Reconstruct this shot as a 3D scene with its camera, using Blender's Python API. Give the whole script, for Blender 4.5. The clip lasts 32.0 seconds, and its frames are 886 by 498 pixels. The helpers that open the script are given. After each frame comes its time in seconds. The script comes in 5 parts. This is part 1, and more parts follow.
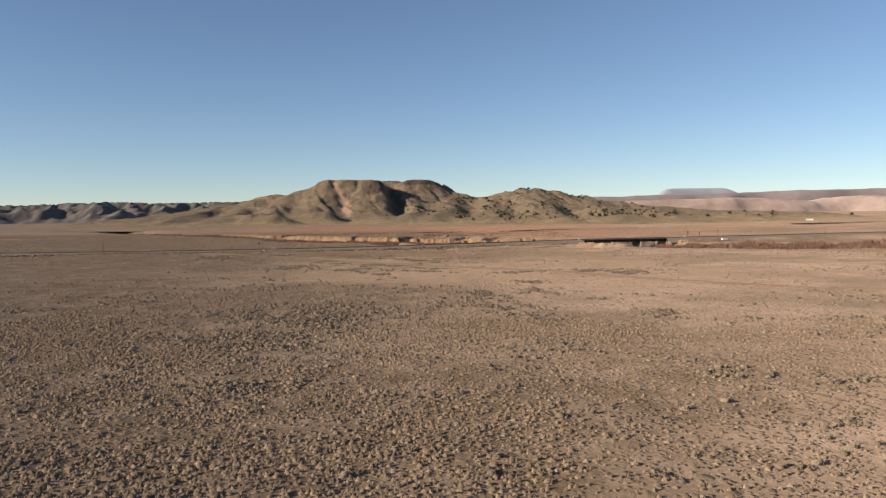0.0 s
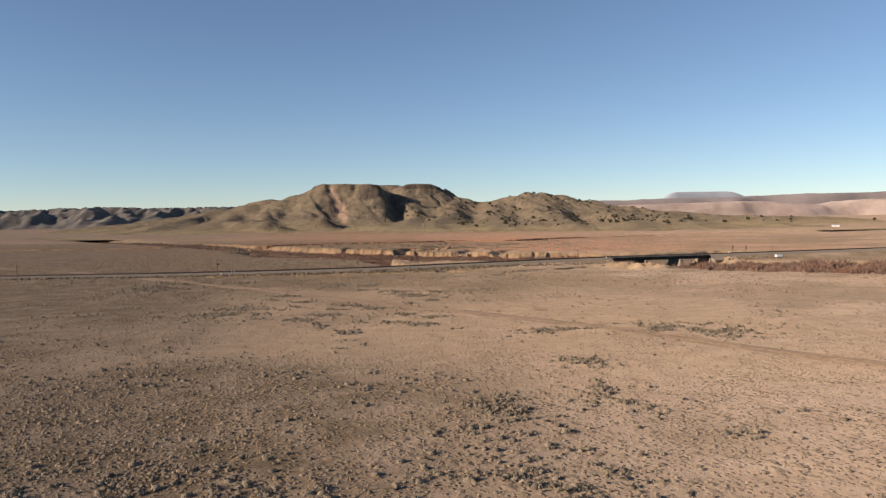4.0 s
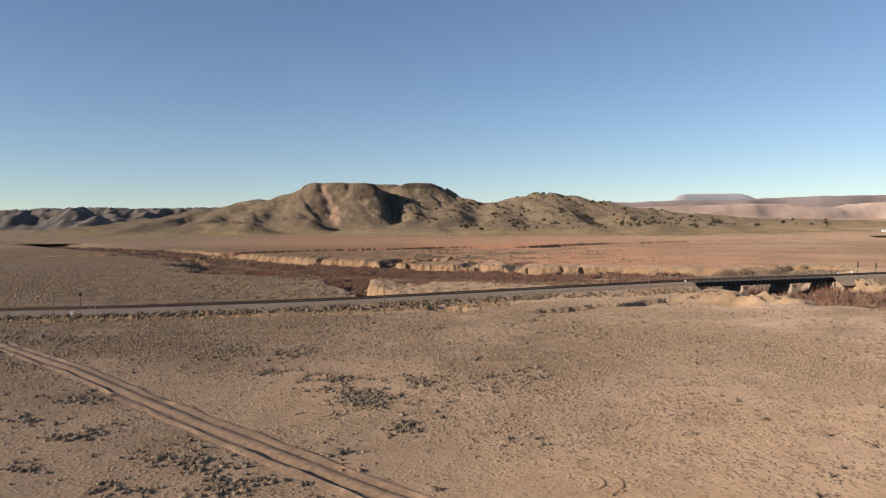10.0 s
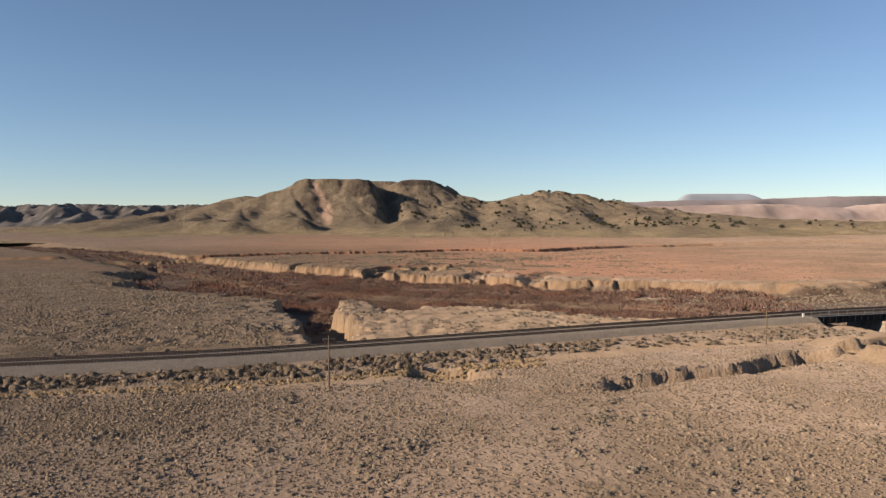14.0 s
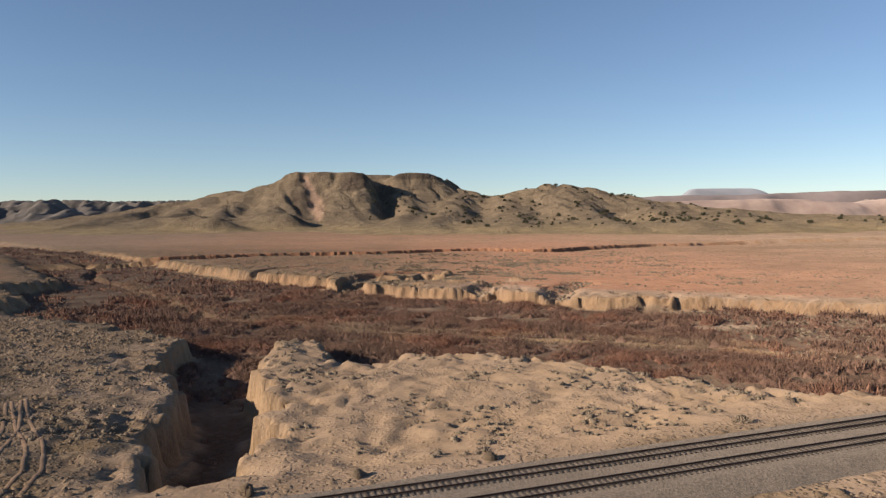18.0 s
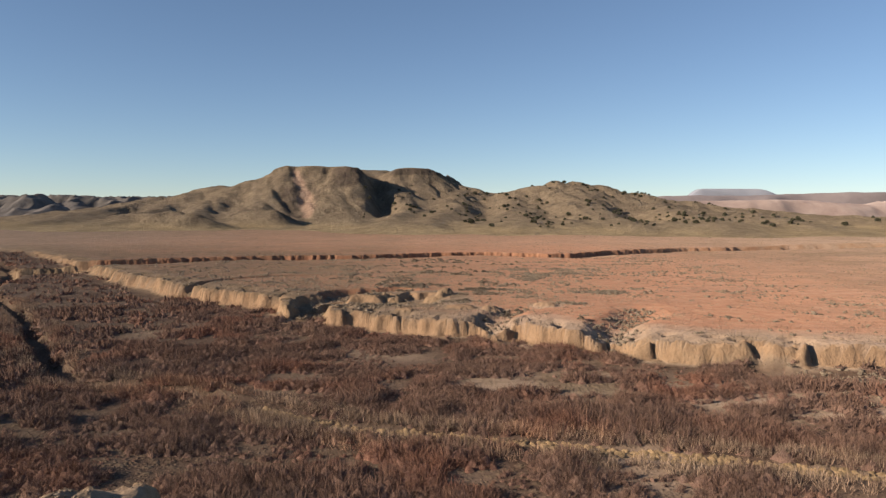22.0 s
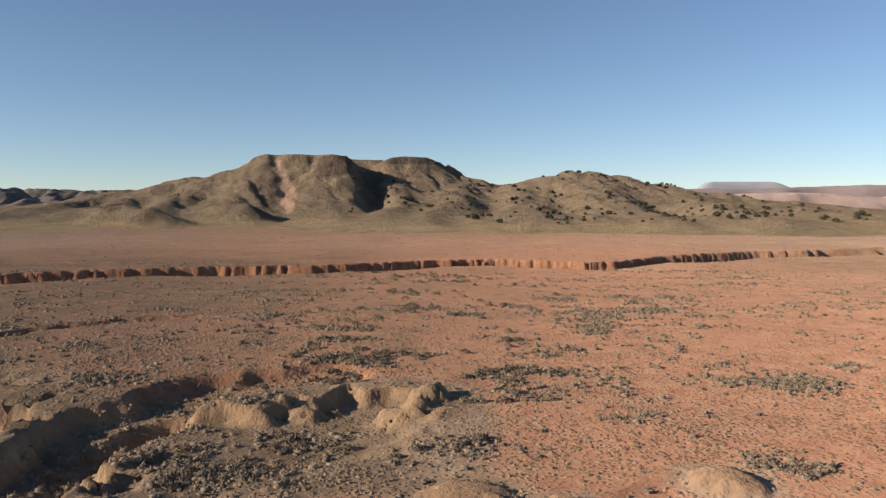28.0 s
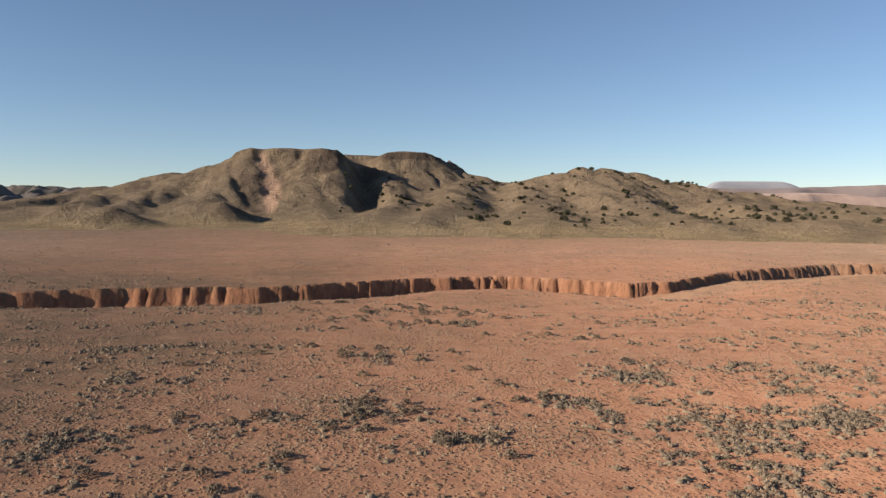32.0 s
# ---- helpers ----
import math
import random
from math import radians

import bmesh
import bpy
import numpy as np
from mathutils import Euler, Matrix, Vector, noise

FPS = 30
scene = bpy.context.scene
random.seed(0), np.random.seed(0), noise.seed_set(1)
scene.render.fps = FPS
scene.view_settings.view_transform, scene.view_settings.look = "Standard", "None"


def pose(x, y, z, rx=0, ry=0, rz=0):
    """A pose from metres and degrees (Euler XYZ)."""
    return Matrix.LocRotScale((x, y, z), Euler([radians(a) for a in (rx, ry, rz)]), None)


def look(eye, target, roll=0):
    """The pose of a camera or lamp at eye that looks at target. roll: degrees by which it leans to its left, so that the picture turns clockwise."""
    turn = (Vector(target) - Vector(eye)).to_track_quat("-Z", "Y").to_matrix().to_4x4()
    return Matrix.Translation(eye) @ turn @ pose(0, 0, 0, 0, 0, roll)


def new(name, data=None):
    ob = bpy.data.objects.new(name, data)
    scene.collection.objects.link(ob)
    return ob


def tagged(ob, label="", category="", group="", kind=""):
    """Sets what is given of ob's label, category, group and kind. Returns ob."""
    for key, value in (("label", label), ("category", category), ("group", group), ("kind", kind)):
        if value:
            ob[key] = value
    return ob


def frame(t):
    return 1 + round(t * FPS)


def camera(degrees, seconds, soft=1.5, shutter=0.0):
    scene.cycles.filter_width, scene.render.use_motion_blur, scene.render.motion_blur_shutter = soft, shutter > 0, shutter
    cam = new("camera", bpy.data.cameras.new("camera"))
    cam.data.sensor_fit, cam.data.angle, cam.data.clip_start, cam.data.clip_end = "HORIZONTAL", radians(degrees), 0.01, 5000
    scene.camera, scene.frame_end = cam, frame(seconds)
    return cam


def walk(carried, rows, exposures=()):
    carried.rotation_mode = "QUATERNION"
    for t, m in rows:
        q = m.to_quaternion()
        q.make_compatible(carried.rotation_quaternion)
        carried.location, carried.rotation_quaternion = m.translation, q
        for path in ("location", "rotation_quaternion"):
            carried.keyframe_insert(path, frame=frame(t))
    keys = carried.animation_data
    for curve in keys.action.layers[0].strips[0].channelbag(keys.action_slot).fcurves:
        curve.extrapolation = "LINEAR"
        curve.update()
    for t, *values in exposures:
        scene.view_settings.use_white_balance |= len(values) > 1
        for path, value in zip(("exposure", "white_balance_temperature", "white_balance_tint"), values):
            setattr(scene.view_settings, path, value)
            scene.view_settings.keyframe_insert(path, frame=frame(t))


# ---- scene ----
cam = camera(62.96, 32.0, 1.3)
# seconds, place, then yaw, pitch and roll in degrees
PATH = [
    (0.0, -0.00, 0.00, 17.33, 0.071, -2.416, 0.727),
    (0.5, 0.02, 9.26, 19.19, 0.100, -2.362, 0.707),
    (1.0, -0.01, 18.61, 20.94, 0.117, -2.292, 0.698),
    (1.5, -0.00, 27.91, 21.72, 0.107, -2.275, 0.718),
    (2.0, 0.12, 37.50, 21.98, 0.120, -2.263, 0.753),
    (3.0, 0.66, 57.23, 22.37, 0.161, -2.221, 0.804),
    (4.0, 0.86, 77.07, 22.70, 0.208, -2.139, 0.812),
    (6.5, 1.04, 129.55, 23.36, 0.266, -2.082, 0.880),
    (7.0, 1.19, 140.63, 23.46, 0.280, -2.061, 0.852),
    (8.0, 1.64, 161.92, 23.64, 0.322, -1.999, 0.768),
    (9.0, 1.92, 183.03, 23.88, 0.355, -1.993, 0.675),
    (10.0, 1.99, 205.07, 24.02, 0.389, -1.996, 0.594),
    (11.0, 2.14, 226.44, 24.22, 0.390, -1.978, 0.542),
    (12.0, 2.36, 248.15, 24.48, 0.367, -2.011, 0.473),
    (13.0, 2.46, 269.58, 24.66, 0.368, -2.048, 0.364),
    (14.0, 2.76, 291.65, 24.85, 0.415, -2.081, 0.279),
    (14.5, 2.95, 301.92, 24.93, 0.411, -2.100, 0.285),
    (16.5, 3.27, 343.70, 24.59, 0.411, -2.161, 0.451),
    (17.0, 3.31, 354.76, 24.64, 0.417, -2.243, 0.450),
    (18.0, 3.47, 376.77, 24.82, 0.436, -2.408, 0.395),
    (19.0, 3.83, 398.44, 24.82, 0.455, -2.477, 0.356),
    (20.0, 4.01, 420.06, 24.75, 0.507, -2.487, 0.204),
    (21.0, 3.99, 441.75, 24.63, 0.506, -2.510, 0.053),
    (22.0, 4.00, 462.94, 24.61, 0.505, -2.514, -0.075),
    (23.0, 4.36, 485.43, 24.78, 0.515, -2.616, -0.090),
    (24.0, 4.85, 507.60, 24.94, 0.560, -2.713, -0.045),
    (24.5, 5.11, 518.57, 24.97, 0.578, -2.739, -0.014),
    (26.5, 5.04, 563.44, 24.44, 0.583, -2.905, 0.142),
    (27.0, 5.29, 574.93, 24.61, 0.575, -2.926, 0.122),
    (28.0, 5.64, 598.05, 24.85, 0.645, -2.957, 0.032),
    (29.0, 5.89, 620.99, 25.21, 0.674, -2.958, -0.086),
    (30.0, 6.15, 643.16, 25.56, 0.703, -2.975, -0.198),
    (31.0, 6.32, 666.01, 25.96, 0.723, -3.012, -0.211),
    (32.0, 6.58, 688.74, 26.17, 0.770, -3.042, -0.212),
]
walk(cam, [(t, pose(x, y, z, 90 + pitch, roll, yaw)) for t, x, y, z, yaw, pitch, roll in PATH], [(0.0, 0.84, 6800, 13)])

# ---- world and sun ----
SUN_EL, SUN_AZ = 19.5, 247.0          # elevation; compass-like angle of the sun, from +y clockwise
world = bpy.data.worlds.new("sky")
scene.world = world
world.use_nodes = True
wn = world.node_tree
sky = wn.nodes.new("ShaderNodeTexSky")
sky.sky_type = "NISHITA"
sky.sun_disc = False
sky.sun_elevation = radians(SUN_EL)
sky.sun_rotation = radians(SUN_AZ)
sky.altitude = 1500
sky.air_density, sky.dust_density, sky.ozone_density = 0.95, 0.0, 3.2
soften = wn.nodes.new("ShaderNodeGamma")
soften.inputs["Gamma"].default_value = 0.94
wn.links.new(sky.outputs["Color"], soften.inputs["Color"])
wn.links.new(soften.outputs["Color"], wn.nodes["Background"].inputs["Color"])
wn.nodes["Background"].inputs["Strength"].default_value = 0.074
sun_data = bpy.data.lights.new("sun", "SUN")
sun_data.energy, sun_data.angle, sun_data.color = 5.0, radians(0.5), (1.0, 0.855, 0.69)
sun = new("sun", sun_data)
away = Vector((math.sin(radians(SUN_AZ)) * math.cos(radians(SUN_EL)), math.cos(radians(SUN_AZ)) * math.cos(radians(SUN_EL)), math.sin(radians(SUN_EL))))
sun.matrix_world = look((away * 500)[:], (0, 0, 0))

# ---- small tools ----
RNG = np.random.RandomState(7)
TABLE = RNG.rand(256, 256)


def vnoise(x, y, size, shift=0):
    """Smooth value noise from -1 to 1, with lumps of that size."""
    x, y = x / size + shift * 17.3, y / size + shift * 5.7
    ix, iy = np.floor(x).astype(int), np.floor(y).astype(int)
    fx, fy = x - ix, y - iy
    fx, fy = fx * fx * (3 - 2 * fx), fy * fy * (3 - 2 * fy)
    a, b = TABLE[ix & 255, iy & 255], TABLE[(ix + 1) & 255, iy & 255]
    c, d = TABLE[ix & 255, (iy + 1) & 255], TABLE[(ix + 1) & 255, (iy + 1) & 255]
    return 2 * ((a * (1 - fx) + b * fx) * (1 - fy) + (c * (1 - fx) + d * fx) * fy) - 1


def fbm(x, y, size, octaves=4, shift=0):
    out, amp = 0, 1.0
    for k in range(octaves):
        out = out + amp * vnoise(x, y, size / 2 ** k, shift + k)
        amp *= 0.5
    return out


def step(a, b, v):
    u = np.clip((v - a) / (b - a), 0, 1)
    return u * u * (3 - 2 * u)


def along(x, y, line):
    """Distance to a polyline, and how far along it the nearest point lies (0 to 1)."""
    best, where, n = np.full(np.shape(x), 1e9), np.zeros(np.shape(x)), len(line) - 1
    for k, ((ax, ay), (bx, by)) in enumerate(zip(line, line[1:])):
        ux, uy = bx - ax, by - ay
        t = np.clip(((x - ax) * ux + (y - ay) * uy) / (ux * ux + uy * uy), 0, 1)
        d = np.hypot(x - ax - t * ux, y - ay - t * uy)
        near = d < best
        best, where = np.where(near, d, best), np.where(near, (k + t) / n, where)
    return best, where


def inside(x, y, ring):
    hit = np.zeros(np.shape(x), bool)
    for (ax, ay), (bx, by) in zip(ring, ring[1:] + ring[:1]):
        if ay == by:
            continue
        cross = ((ay > y) != (by > y)) & (x < (bx - ax) * (y - ay) / (by - ay) + ax)
        hit ^= cross
    return hit


def mesh_from(name, verts, faces, mats=(), smooth=False, index=None):
    """A mesh from arrays: verts (n, 3) and faces (m, 3) or (m, 4)."""
    me = bpy.data.meshes.new(name)
    verts, faces = np.asarray(verts, np.float32), np.asarray(faces, np.int32)
    m, k = faces.shape
    me.vertices.add(len(verts))
    me.vertices.foreach_set("co", verts.ravel())
    me.loops.add(m * k)
    me.loops.foreach_set("vertex_index", faces.ravel())
    me.polygons.add(m)
    me.polygons.foreach_set("loop_start", np.arange(0, m * k, k, dtype=np.int32))
    me.polygons.foreach_set("loop_total", np.full(m, k, np.int32))
    if smooth:
        me.polygons.foreach_set("use_smooth", np.ones(m, bool))
    if index is not None:
        me.polygons.foreach_set("material_index", np.asarray(index, np.int32))
    me.update(calc_edges=True)
    for mat in mats:
        me.materials.append(mat)
    return me


def grid_faces(nx, ny):
    a = (np.arange(ny - 1)[:, None] * nx + np.arange(nx - 1)[None, :]).ravel()
    return np.stack([a, a + 1, a + nx + 1, a + nx], 1)


def put_attr(me, name, values):
    at = me.attributes.new(name, "FLOAT", "POINT")
    at.data.foreach_set("value", np.asarray(values, np.float32).ravel())


def part(name, bm, mat, parent, label=""):
    """Links a bmesh as one mesh object under a thing or a part."""
    me = bpy.data.meshes.new(name)
    bm.to_mesh(me)
    bm.free()
    me.materials.append(mat)
    ob = new(name, me)
    ob.parent = parent
    return tagged(ob, label)


def box(bm, lo, hi, m=None, bevel=0.0):
    r = bmesh.ops.create_cube(bm, size=1.0)
    s = [b - a for a, b in zip(lo, hi)]
    c = [(a + b) / 2 for a, b in zip(lo, hi)]
    mat = Matrix.Translation(c) @ Matrix.Diagonal((*s, 1))
    bmesh.ops.transform(bm, matrix=(m @ mat) if m else mat, verts=r["verts"])
    if bevel:
        edges = list({e for v in r["verts"] for e in v.link_edges})
        bmesh.ops.bevel(bm, geom=edges, offset=bevel, segments=1, affect="EDGES")
    return bm


def rod(bm, a, b, r1, r2=None, n=8):
    a, b = Vector(a), Vector(b)
    d = b - a
    q = d.to_track_quat("Z", "Y").to_matrix().to_4x4()
    bmesh.ops.create_cone(bm, cap_ends=True, segments=n, radius1=r1, radius2=r1 if r2 is None else r2, depth=d.length,
                          matrix=Matrix.Translation((a + b) / 2) @ q)
    return bm


# ---- materials ----
def material(name):
    mat = bpy.data.materials.new(name)
    mat.use_nodes = True
    nt = mat.node_tree
    return mat, nt, nt.nodes["Principled BSDF"]


def node(nt, kind, **sets):
    n = nt.nodes.new(kind)
    for key, value in sets.items():
        n.inputs[key].default_value = value
    return n


def pos(nt):
    return nt.nodes.new("ShaderNodeNewGeometry").outputs["Position"]


def noise_tex(nt, scale, detail=4, rough=0.6, vec=None, stretch=None):
    n = node(nt, "ShaderNodeTexNoise", Scale=scale, Detail=detail, Roughness=rough)
    src = vec or pos(nt)
    if stretch:
        m = nt.nodes.new("ShaderNodeMapping")
        m.inputs["Scale"].default_value = stretch
        nt.links.new(src, m.inputs["Vector"])
        src = m.outputs["Vector"]
    nt.links.new(src, n.inputs["Vector"])
    return n.outputs["Fac"]


def ramp(nt, fac, stops):
    r = nt.nodes.new("ShaderNodeValToRGB")
    el = r.color_ramp.elements
    while len(el) < len(stops):
        el.new(0.5)
    for e, (p, c) in zip(el, stops):
        e.position = p
        e.color = (*c, 1) if len(c) == 3 else c
    nt.links.new(fac, r.inputs["Fac"])
    return r.outputs["Color"]


def mix(nt, fac, a, b, mode="MIX"):
    m = nt.nodes.new("ShaderNodeMix")
    m.data_type, m.blend_type = "RGBA", mode
    for sock, v in ((m.inputs[0], fac), (m.inputs[6], a), (m.inputs[7], b)):
        if isinstance(v, (int, float)):
            sock.default_value = v
        elif isinstance(v, tuple):
            sock.default_value = (*v, 1)
        else:
            nt.links.new(v, sock)
    return m.outputs[2]


def maths(nt, op, a, b=0.5, clamp=False):
    m = nt.nodes.new("ShaderNodeMath")
    m.operation, m.use_clamp = op, clamp
    for sock, v in zip(m.inputs, (a, b)):
        if isinstance(v, (int, float)):
            sock.default_value = v
        else:
            nt.links.new(v, sock)
    return m.outputs[0]


def attr(nt, name):
    a = nt.nodes.new("ShaderNodeAttribute")
    a.attribute_name = name
    return a.outputs["Fac"]


def bump(nt, bsdf, height, strength=0.4, distance=0.1):
    b = node(nt, "ShaderNodeBump", Strength=strength, Distance=distance)
    nt.links.new(height, b.inputs["Height"])
    nt.links.new(b.outputs["Normal"], bsdf.inputs["Normal"])


def plain(name, c1, c2, scale=4.0, rough=0.9, metal=0.0, bumped=0.3, dist=0.02, random_tone=0.0, island=0.0):
    """Two-tone surface with grain; random_tone varies it by object, island by loose piece."""
    mat, nt, b = material(name)
    fac = noise_tex(nt, scale, 5, 0.65)
    col = ramp(nt, fac, [(0.3, tuple(0.81 * v for v in c1)), (0.7, tuple(0.81 * v for v in c2))])
    big = noise_tex(nt, scale * 0.13, 2)
    col = mix(nt, 0.35, col, ramp(nt, big, [(0.3, (0.72,) * 3), (0.7, (1.2,) * 3)]), "MULTIPLY")
    tone = random_tone or island
    if tone:
        src = nt.nodes.new("ShaderNodeObjectInfo").outputs["Random"] if random_tone else nt.nodes.new("ShaderNodeNewGeometry").outputs["Random Per Island"]
        col = mix(nt, 1.0, col, ramp(nt, src, [(0.0, (1 - tone,) * 3), (1.0, (1 + tone,) * 3)]), "MULTIPLY")
    nt.links.new(col, b.inputs["Base Color"])
    b.inputs["Roughness"].default_value = rough
    b.inputs["Metallic"].default_value = metal
    b.inputs["Diffuse Roughness"].default_value = 0.5 if rough > 0.8 else 0.0
    b.inputs["Specular IOR Level"].default_value = 0.25
    if bumped:
        bump(nt, b, fac, bumped, dist)
    return mat


def clumps(nt, scale):
    """Scattered round lumps, 0 to 1."""
    v = node(nt, "ShaderNodeTexVoronoi", Scale=scale, Randomness=1.0)
    w = nt.nodes.new("ShaderNodeVectorMath")
    w.operation = "ADD"
    n = node(nt, "ShaderNodeTexNoise", Scale=scale * 1.7, Detail=3.0)
    nt.links.new(pos(nt), n.inputs["Vector"])
    m = nt.nodes.new("ShaderNodeVectorMath")
    m.operation = "SCALE"
    m.inputs["Scale"].default_value = 0.6 / scale
    nt.links.new(n.outputs["Color"], m.inputs[0])
    nt.links.new(pos(nt), w.inputs[0])
    nt.links.new(m.outputs[0], w.inputs[1])
    nt.links.new(w.outputs[0], v.inputs["Vector"])
    return ramp(nt, v.outputs["Distance"], [(0.12, (1,) * 3), (0.42, (0,) * 3)])


def ground_material():
    mat, nt, b = material("desert_soil")
    fine, mid, big = noise_tex(nt, 2.2, 6, 0.7), noise_tex(nt, 0.22, 4), noise_tex(nt, 0.03, 4)
    tan = ramp(nt, mid, [(0.25, (0.25, 0.184, 0.132)), (0.5, (0.318, 0.238, 0.175)), (0.78, (0.368, 0.28, 0.21))])
    red = ramp(nt, mid, [(0.25, (0.275, 0.138, 0.085)), (0.5, (0.345, 0.184, 0.116)), (0.78, (0.385, 0.24, 0.156))])
    wall = ramp(nt, noise_tex(nt, 0.5, 5, 0.6, stretch=(1, 1, 0.35)), [(0.25, (0.22, 0.15, 0.091)), (0.5, (0.285, 0.20, 0.124)), (0.75, (0.34, 0.245, 0.155))])
    redwall = ramp(nt, noise_tex(nt, 0.6, 5, 0.6, stretch=(1, 1, 0.3)), [(0.25, (0.18, 0.086, 0.053)), (0.75, (0.33, 0.175, 0.105))])
    straw = ramp(nt, noise_tex(nt, 0.9, 5, 0.7), [(0.3, (0.09, 0.065, 0.042)), (0.7, (0.175, 0.13, 0.083))])
    sand = ramp(nt, mid, [(0.3, (0.26, 0.186, 0.12)), (0.7, (0.335, 0.243, 0.16))])
    redness = maths(nt, "ADD", attr(nt, "red"), maths(nt, "MULTIPLY", maths(nt, "SUBTRACT", big, 0.5), 0.5), True)
    redness = maths(nt, "MULTIPLY", redness, attr(nt, "red"), True)
    col = mix(nt, redness, tan, red)
    grassy = maths(nt, "MULTIPLY", attr(nt, "grass"), ramp(nt, noise_tex(nt, 0.12, 5, 0.7), [(0.3, (0.3,) * 3), (0.6, (1.0,) * 3)]), True)
    col = mix(nt, grassy, col, straw)
    col = mix(nt, attr(nt, "sand"), col, sand)
    litter_shade = ramp(nt, noise_tex(nt, 0.7, 5, 0.7), [(0.3, (0.05, 0.032, 0.024)), (0.7, (0.12, 0.078, 0.055))])
    col = mix(nt, attr(nt, "litter_shade"), col, litter_shade)
    col = mix(nt, attr(nt, "wall"), col, mix(nt, attr(nt, "red"), wall, redwall))
    col = mix(nt, 0.75, col, ramp(nt, fine, [(0.25, (0.70, 0.70, 0.71)), (0.5, (1, 1, 1)), (0.8, (1.18, 1.16, 1.13))]), "MULTIPLY")
    col = mix(nt, 0.6, col, ramp(nt, big, [(0.3, (0.82, 0.82, 0.84)), (0.7, (1.12, 1.1, 1.07))]), "MULTIPLY")
    # low clumps of grass and litter
    lumps, shade = clumps(nt, 1.5), clumps(nt, 0.55)
    cover = maths(nt, "MULTIPLY", maths(nt, "SUBTRACT", 1.0, attr(nt, "wall")), maths(nt, "SUBTRACT", 1.0, maths(nt, "MULTIPLY", attr(nt, "sand"), 0.8)))
    cover = maths(nt, "MULTIPLY", cover, ramp(nt, noise_tex(nt, 0.07, 4, 0.65), [(0.34, (0.12,) * 3), (0.6, (1.0,) * 3)]))
    tuft = maths(nt, "MULTIPLY", maths(nt, "MAXIMUM", lumps, maths(nt, "MULTIPLY", shade, 0.9)), cover, True)
    col = mix(nt, maths(nt, "MULTIPLY", tuft, 0.75), col, ramp(nt, noise_tex(nt, 0.6, 3), [(0.3, (0.13, 0.098, 0.062)), (0.7, (0.225, 0.17, 0.108))]))
    nt.links.new(col, b.inputs["Base Color"])
    b.inputs["Roughness"].default_value = 0.95
    b.inputs["Diffuse Roughness"].default_value = 0.55
    b.inputs["Specular IOR Level"].default_value = 0.1
    hgt = maths(nt, "ADD", maths(nt, "MULTIPLY", fine, 0.35), maths(nt, "MULTIPLY", mid, 0.5))
    bump(nt, b, maths(nt, "ADD", maths(nt, "ADD", hgt, maths(nt, "MULTIPLY", tuft, 0.8)), maths(nt, "MULTIPLY", attr(nt, "wall"), maths(nt, "MULTIPLY", noise_tex(nt, 0.9, 5, 0.65, stretch=(1, 1, 0.45)), 2.0))), 0.9, 0.32)
    return mat


def hill_material():
    mat, nt, b = material("hill_slope")
    fine, mid, big = noise_tex(nt, 0.35, 6, 0.75), noise_tex(nt, 0.05, 5, 0.65), noise_tex(nt, 0.008, 3)
    grass = ramp(nt, mid, [(0.25, (0.125, 0.098, 0.07)), (0.5, (0.195, 0.153, 0.108)), (0.78, (0.285, 0.225, 0.155))])
    scree_shade = ramp(nt, mid, [(0.3, (0.06, 0.046, 0.038)), (0.7, (0.125, 0.098, 0.076))])
    scar = ramp(nt, noise_tex(nt, 0.1, 4, 0.6, stretch=(1, 1, 0.25)), [(0.3, (0.27, 0.18, 0.13)), (0.7, (0.41, 0.29, 0.215))])
    # the mask holds dark rock and the painted shade of the left knolls
    rocky_shade = maths(nt, "ADD", attr(nt, "rock_shade"), maths(nt, "MULTIPLY", maths(nt, "SUBTRACT", mid, 0.5), 0.6), True)
    rocky_shade = maths(nt, "MULTIPLY", rocky_shade, maths(nt, "ADD", attr(nt, "rock_shade"), 0.25), True)
    col = mix(nt, rocky_shade, grass, scree_shade)
    spots, shrubs = clumps(nt, 0.22), clumps(nt, 0.09)
    col = mix(nt, maths(nt, "MULTIPLY", maths(nt, "MAXIMUM", spots, shrubs), 0.55), col, ramp(nt, noise_tex(nt, 0.03, 3), [(0.35, (0.085, 0.072, 0.048)), (0.7, (0.18, 0.14, 0.09))]))
    col = mix(nt, maths(nt, "MULTIPLY", attr(nt, "foot"), 0.8), col, ramp(nt, mid, [(0.3, (0.23, 0.175, 0.10)), (0.7, (0.35, 0.275, 0.165))]))
    col = mix(nt, attr(nt, "scar"), col, scar)
    col = mix(nt, 0.8, col, ramp(nt, fine, [(0.30, (0.5, 0.5, 0.51)), (0.52, (1, 1, 1)), (0.75, (1.3, 1.27, 1.2))]), "MULTIPLY")
    col = mix(nt, 0.5, col, ramp(nt, big, [(0.3, (0.85, 0.85, 0.85)), (0.7, (1.12, 1.1, 1.05))]), "MULTIPLY")
    nt.links.new(col, b.inputs["Base Color"])
    b.inputs["Roughness"].default_value = 0.95
    b.inputs["Diffuse Roughness"].default_value = 0.55
    b.inputs["Specular IOR Level"].default_value = 0.1
    bump(nt, b, maths(nt, "ADD", fine, maths(nt, "ADD", maths(nt, "MULTIPLY", mid, 1.5), maths(nt, "MULTIPLY", spots, 0.4))), 0.8, 4.0)
    return mat


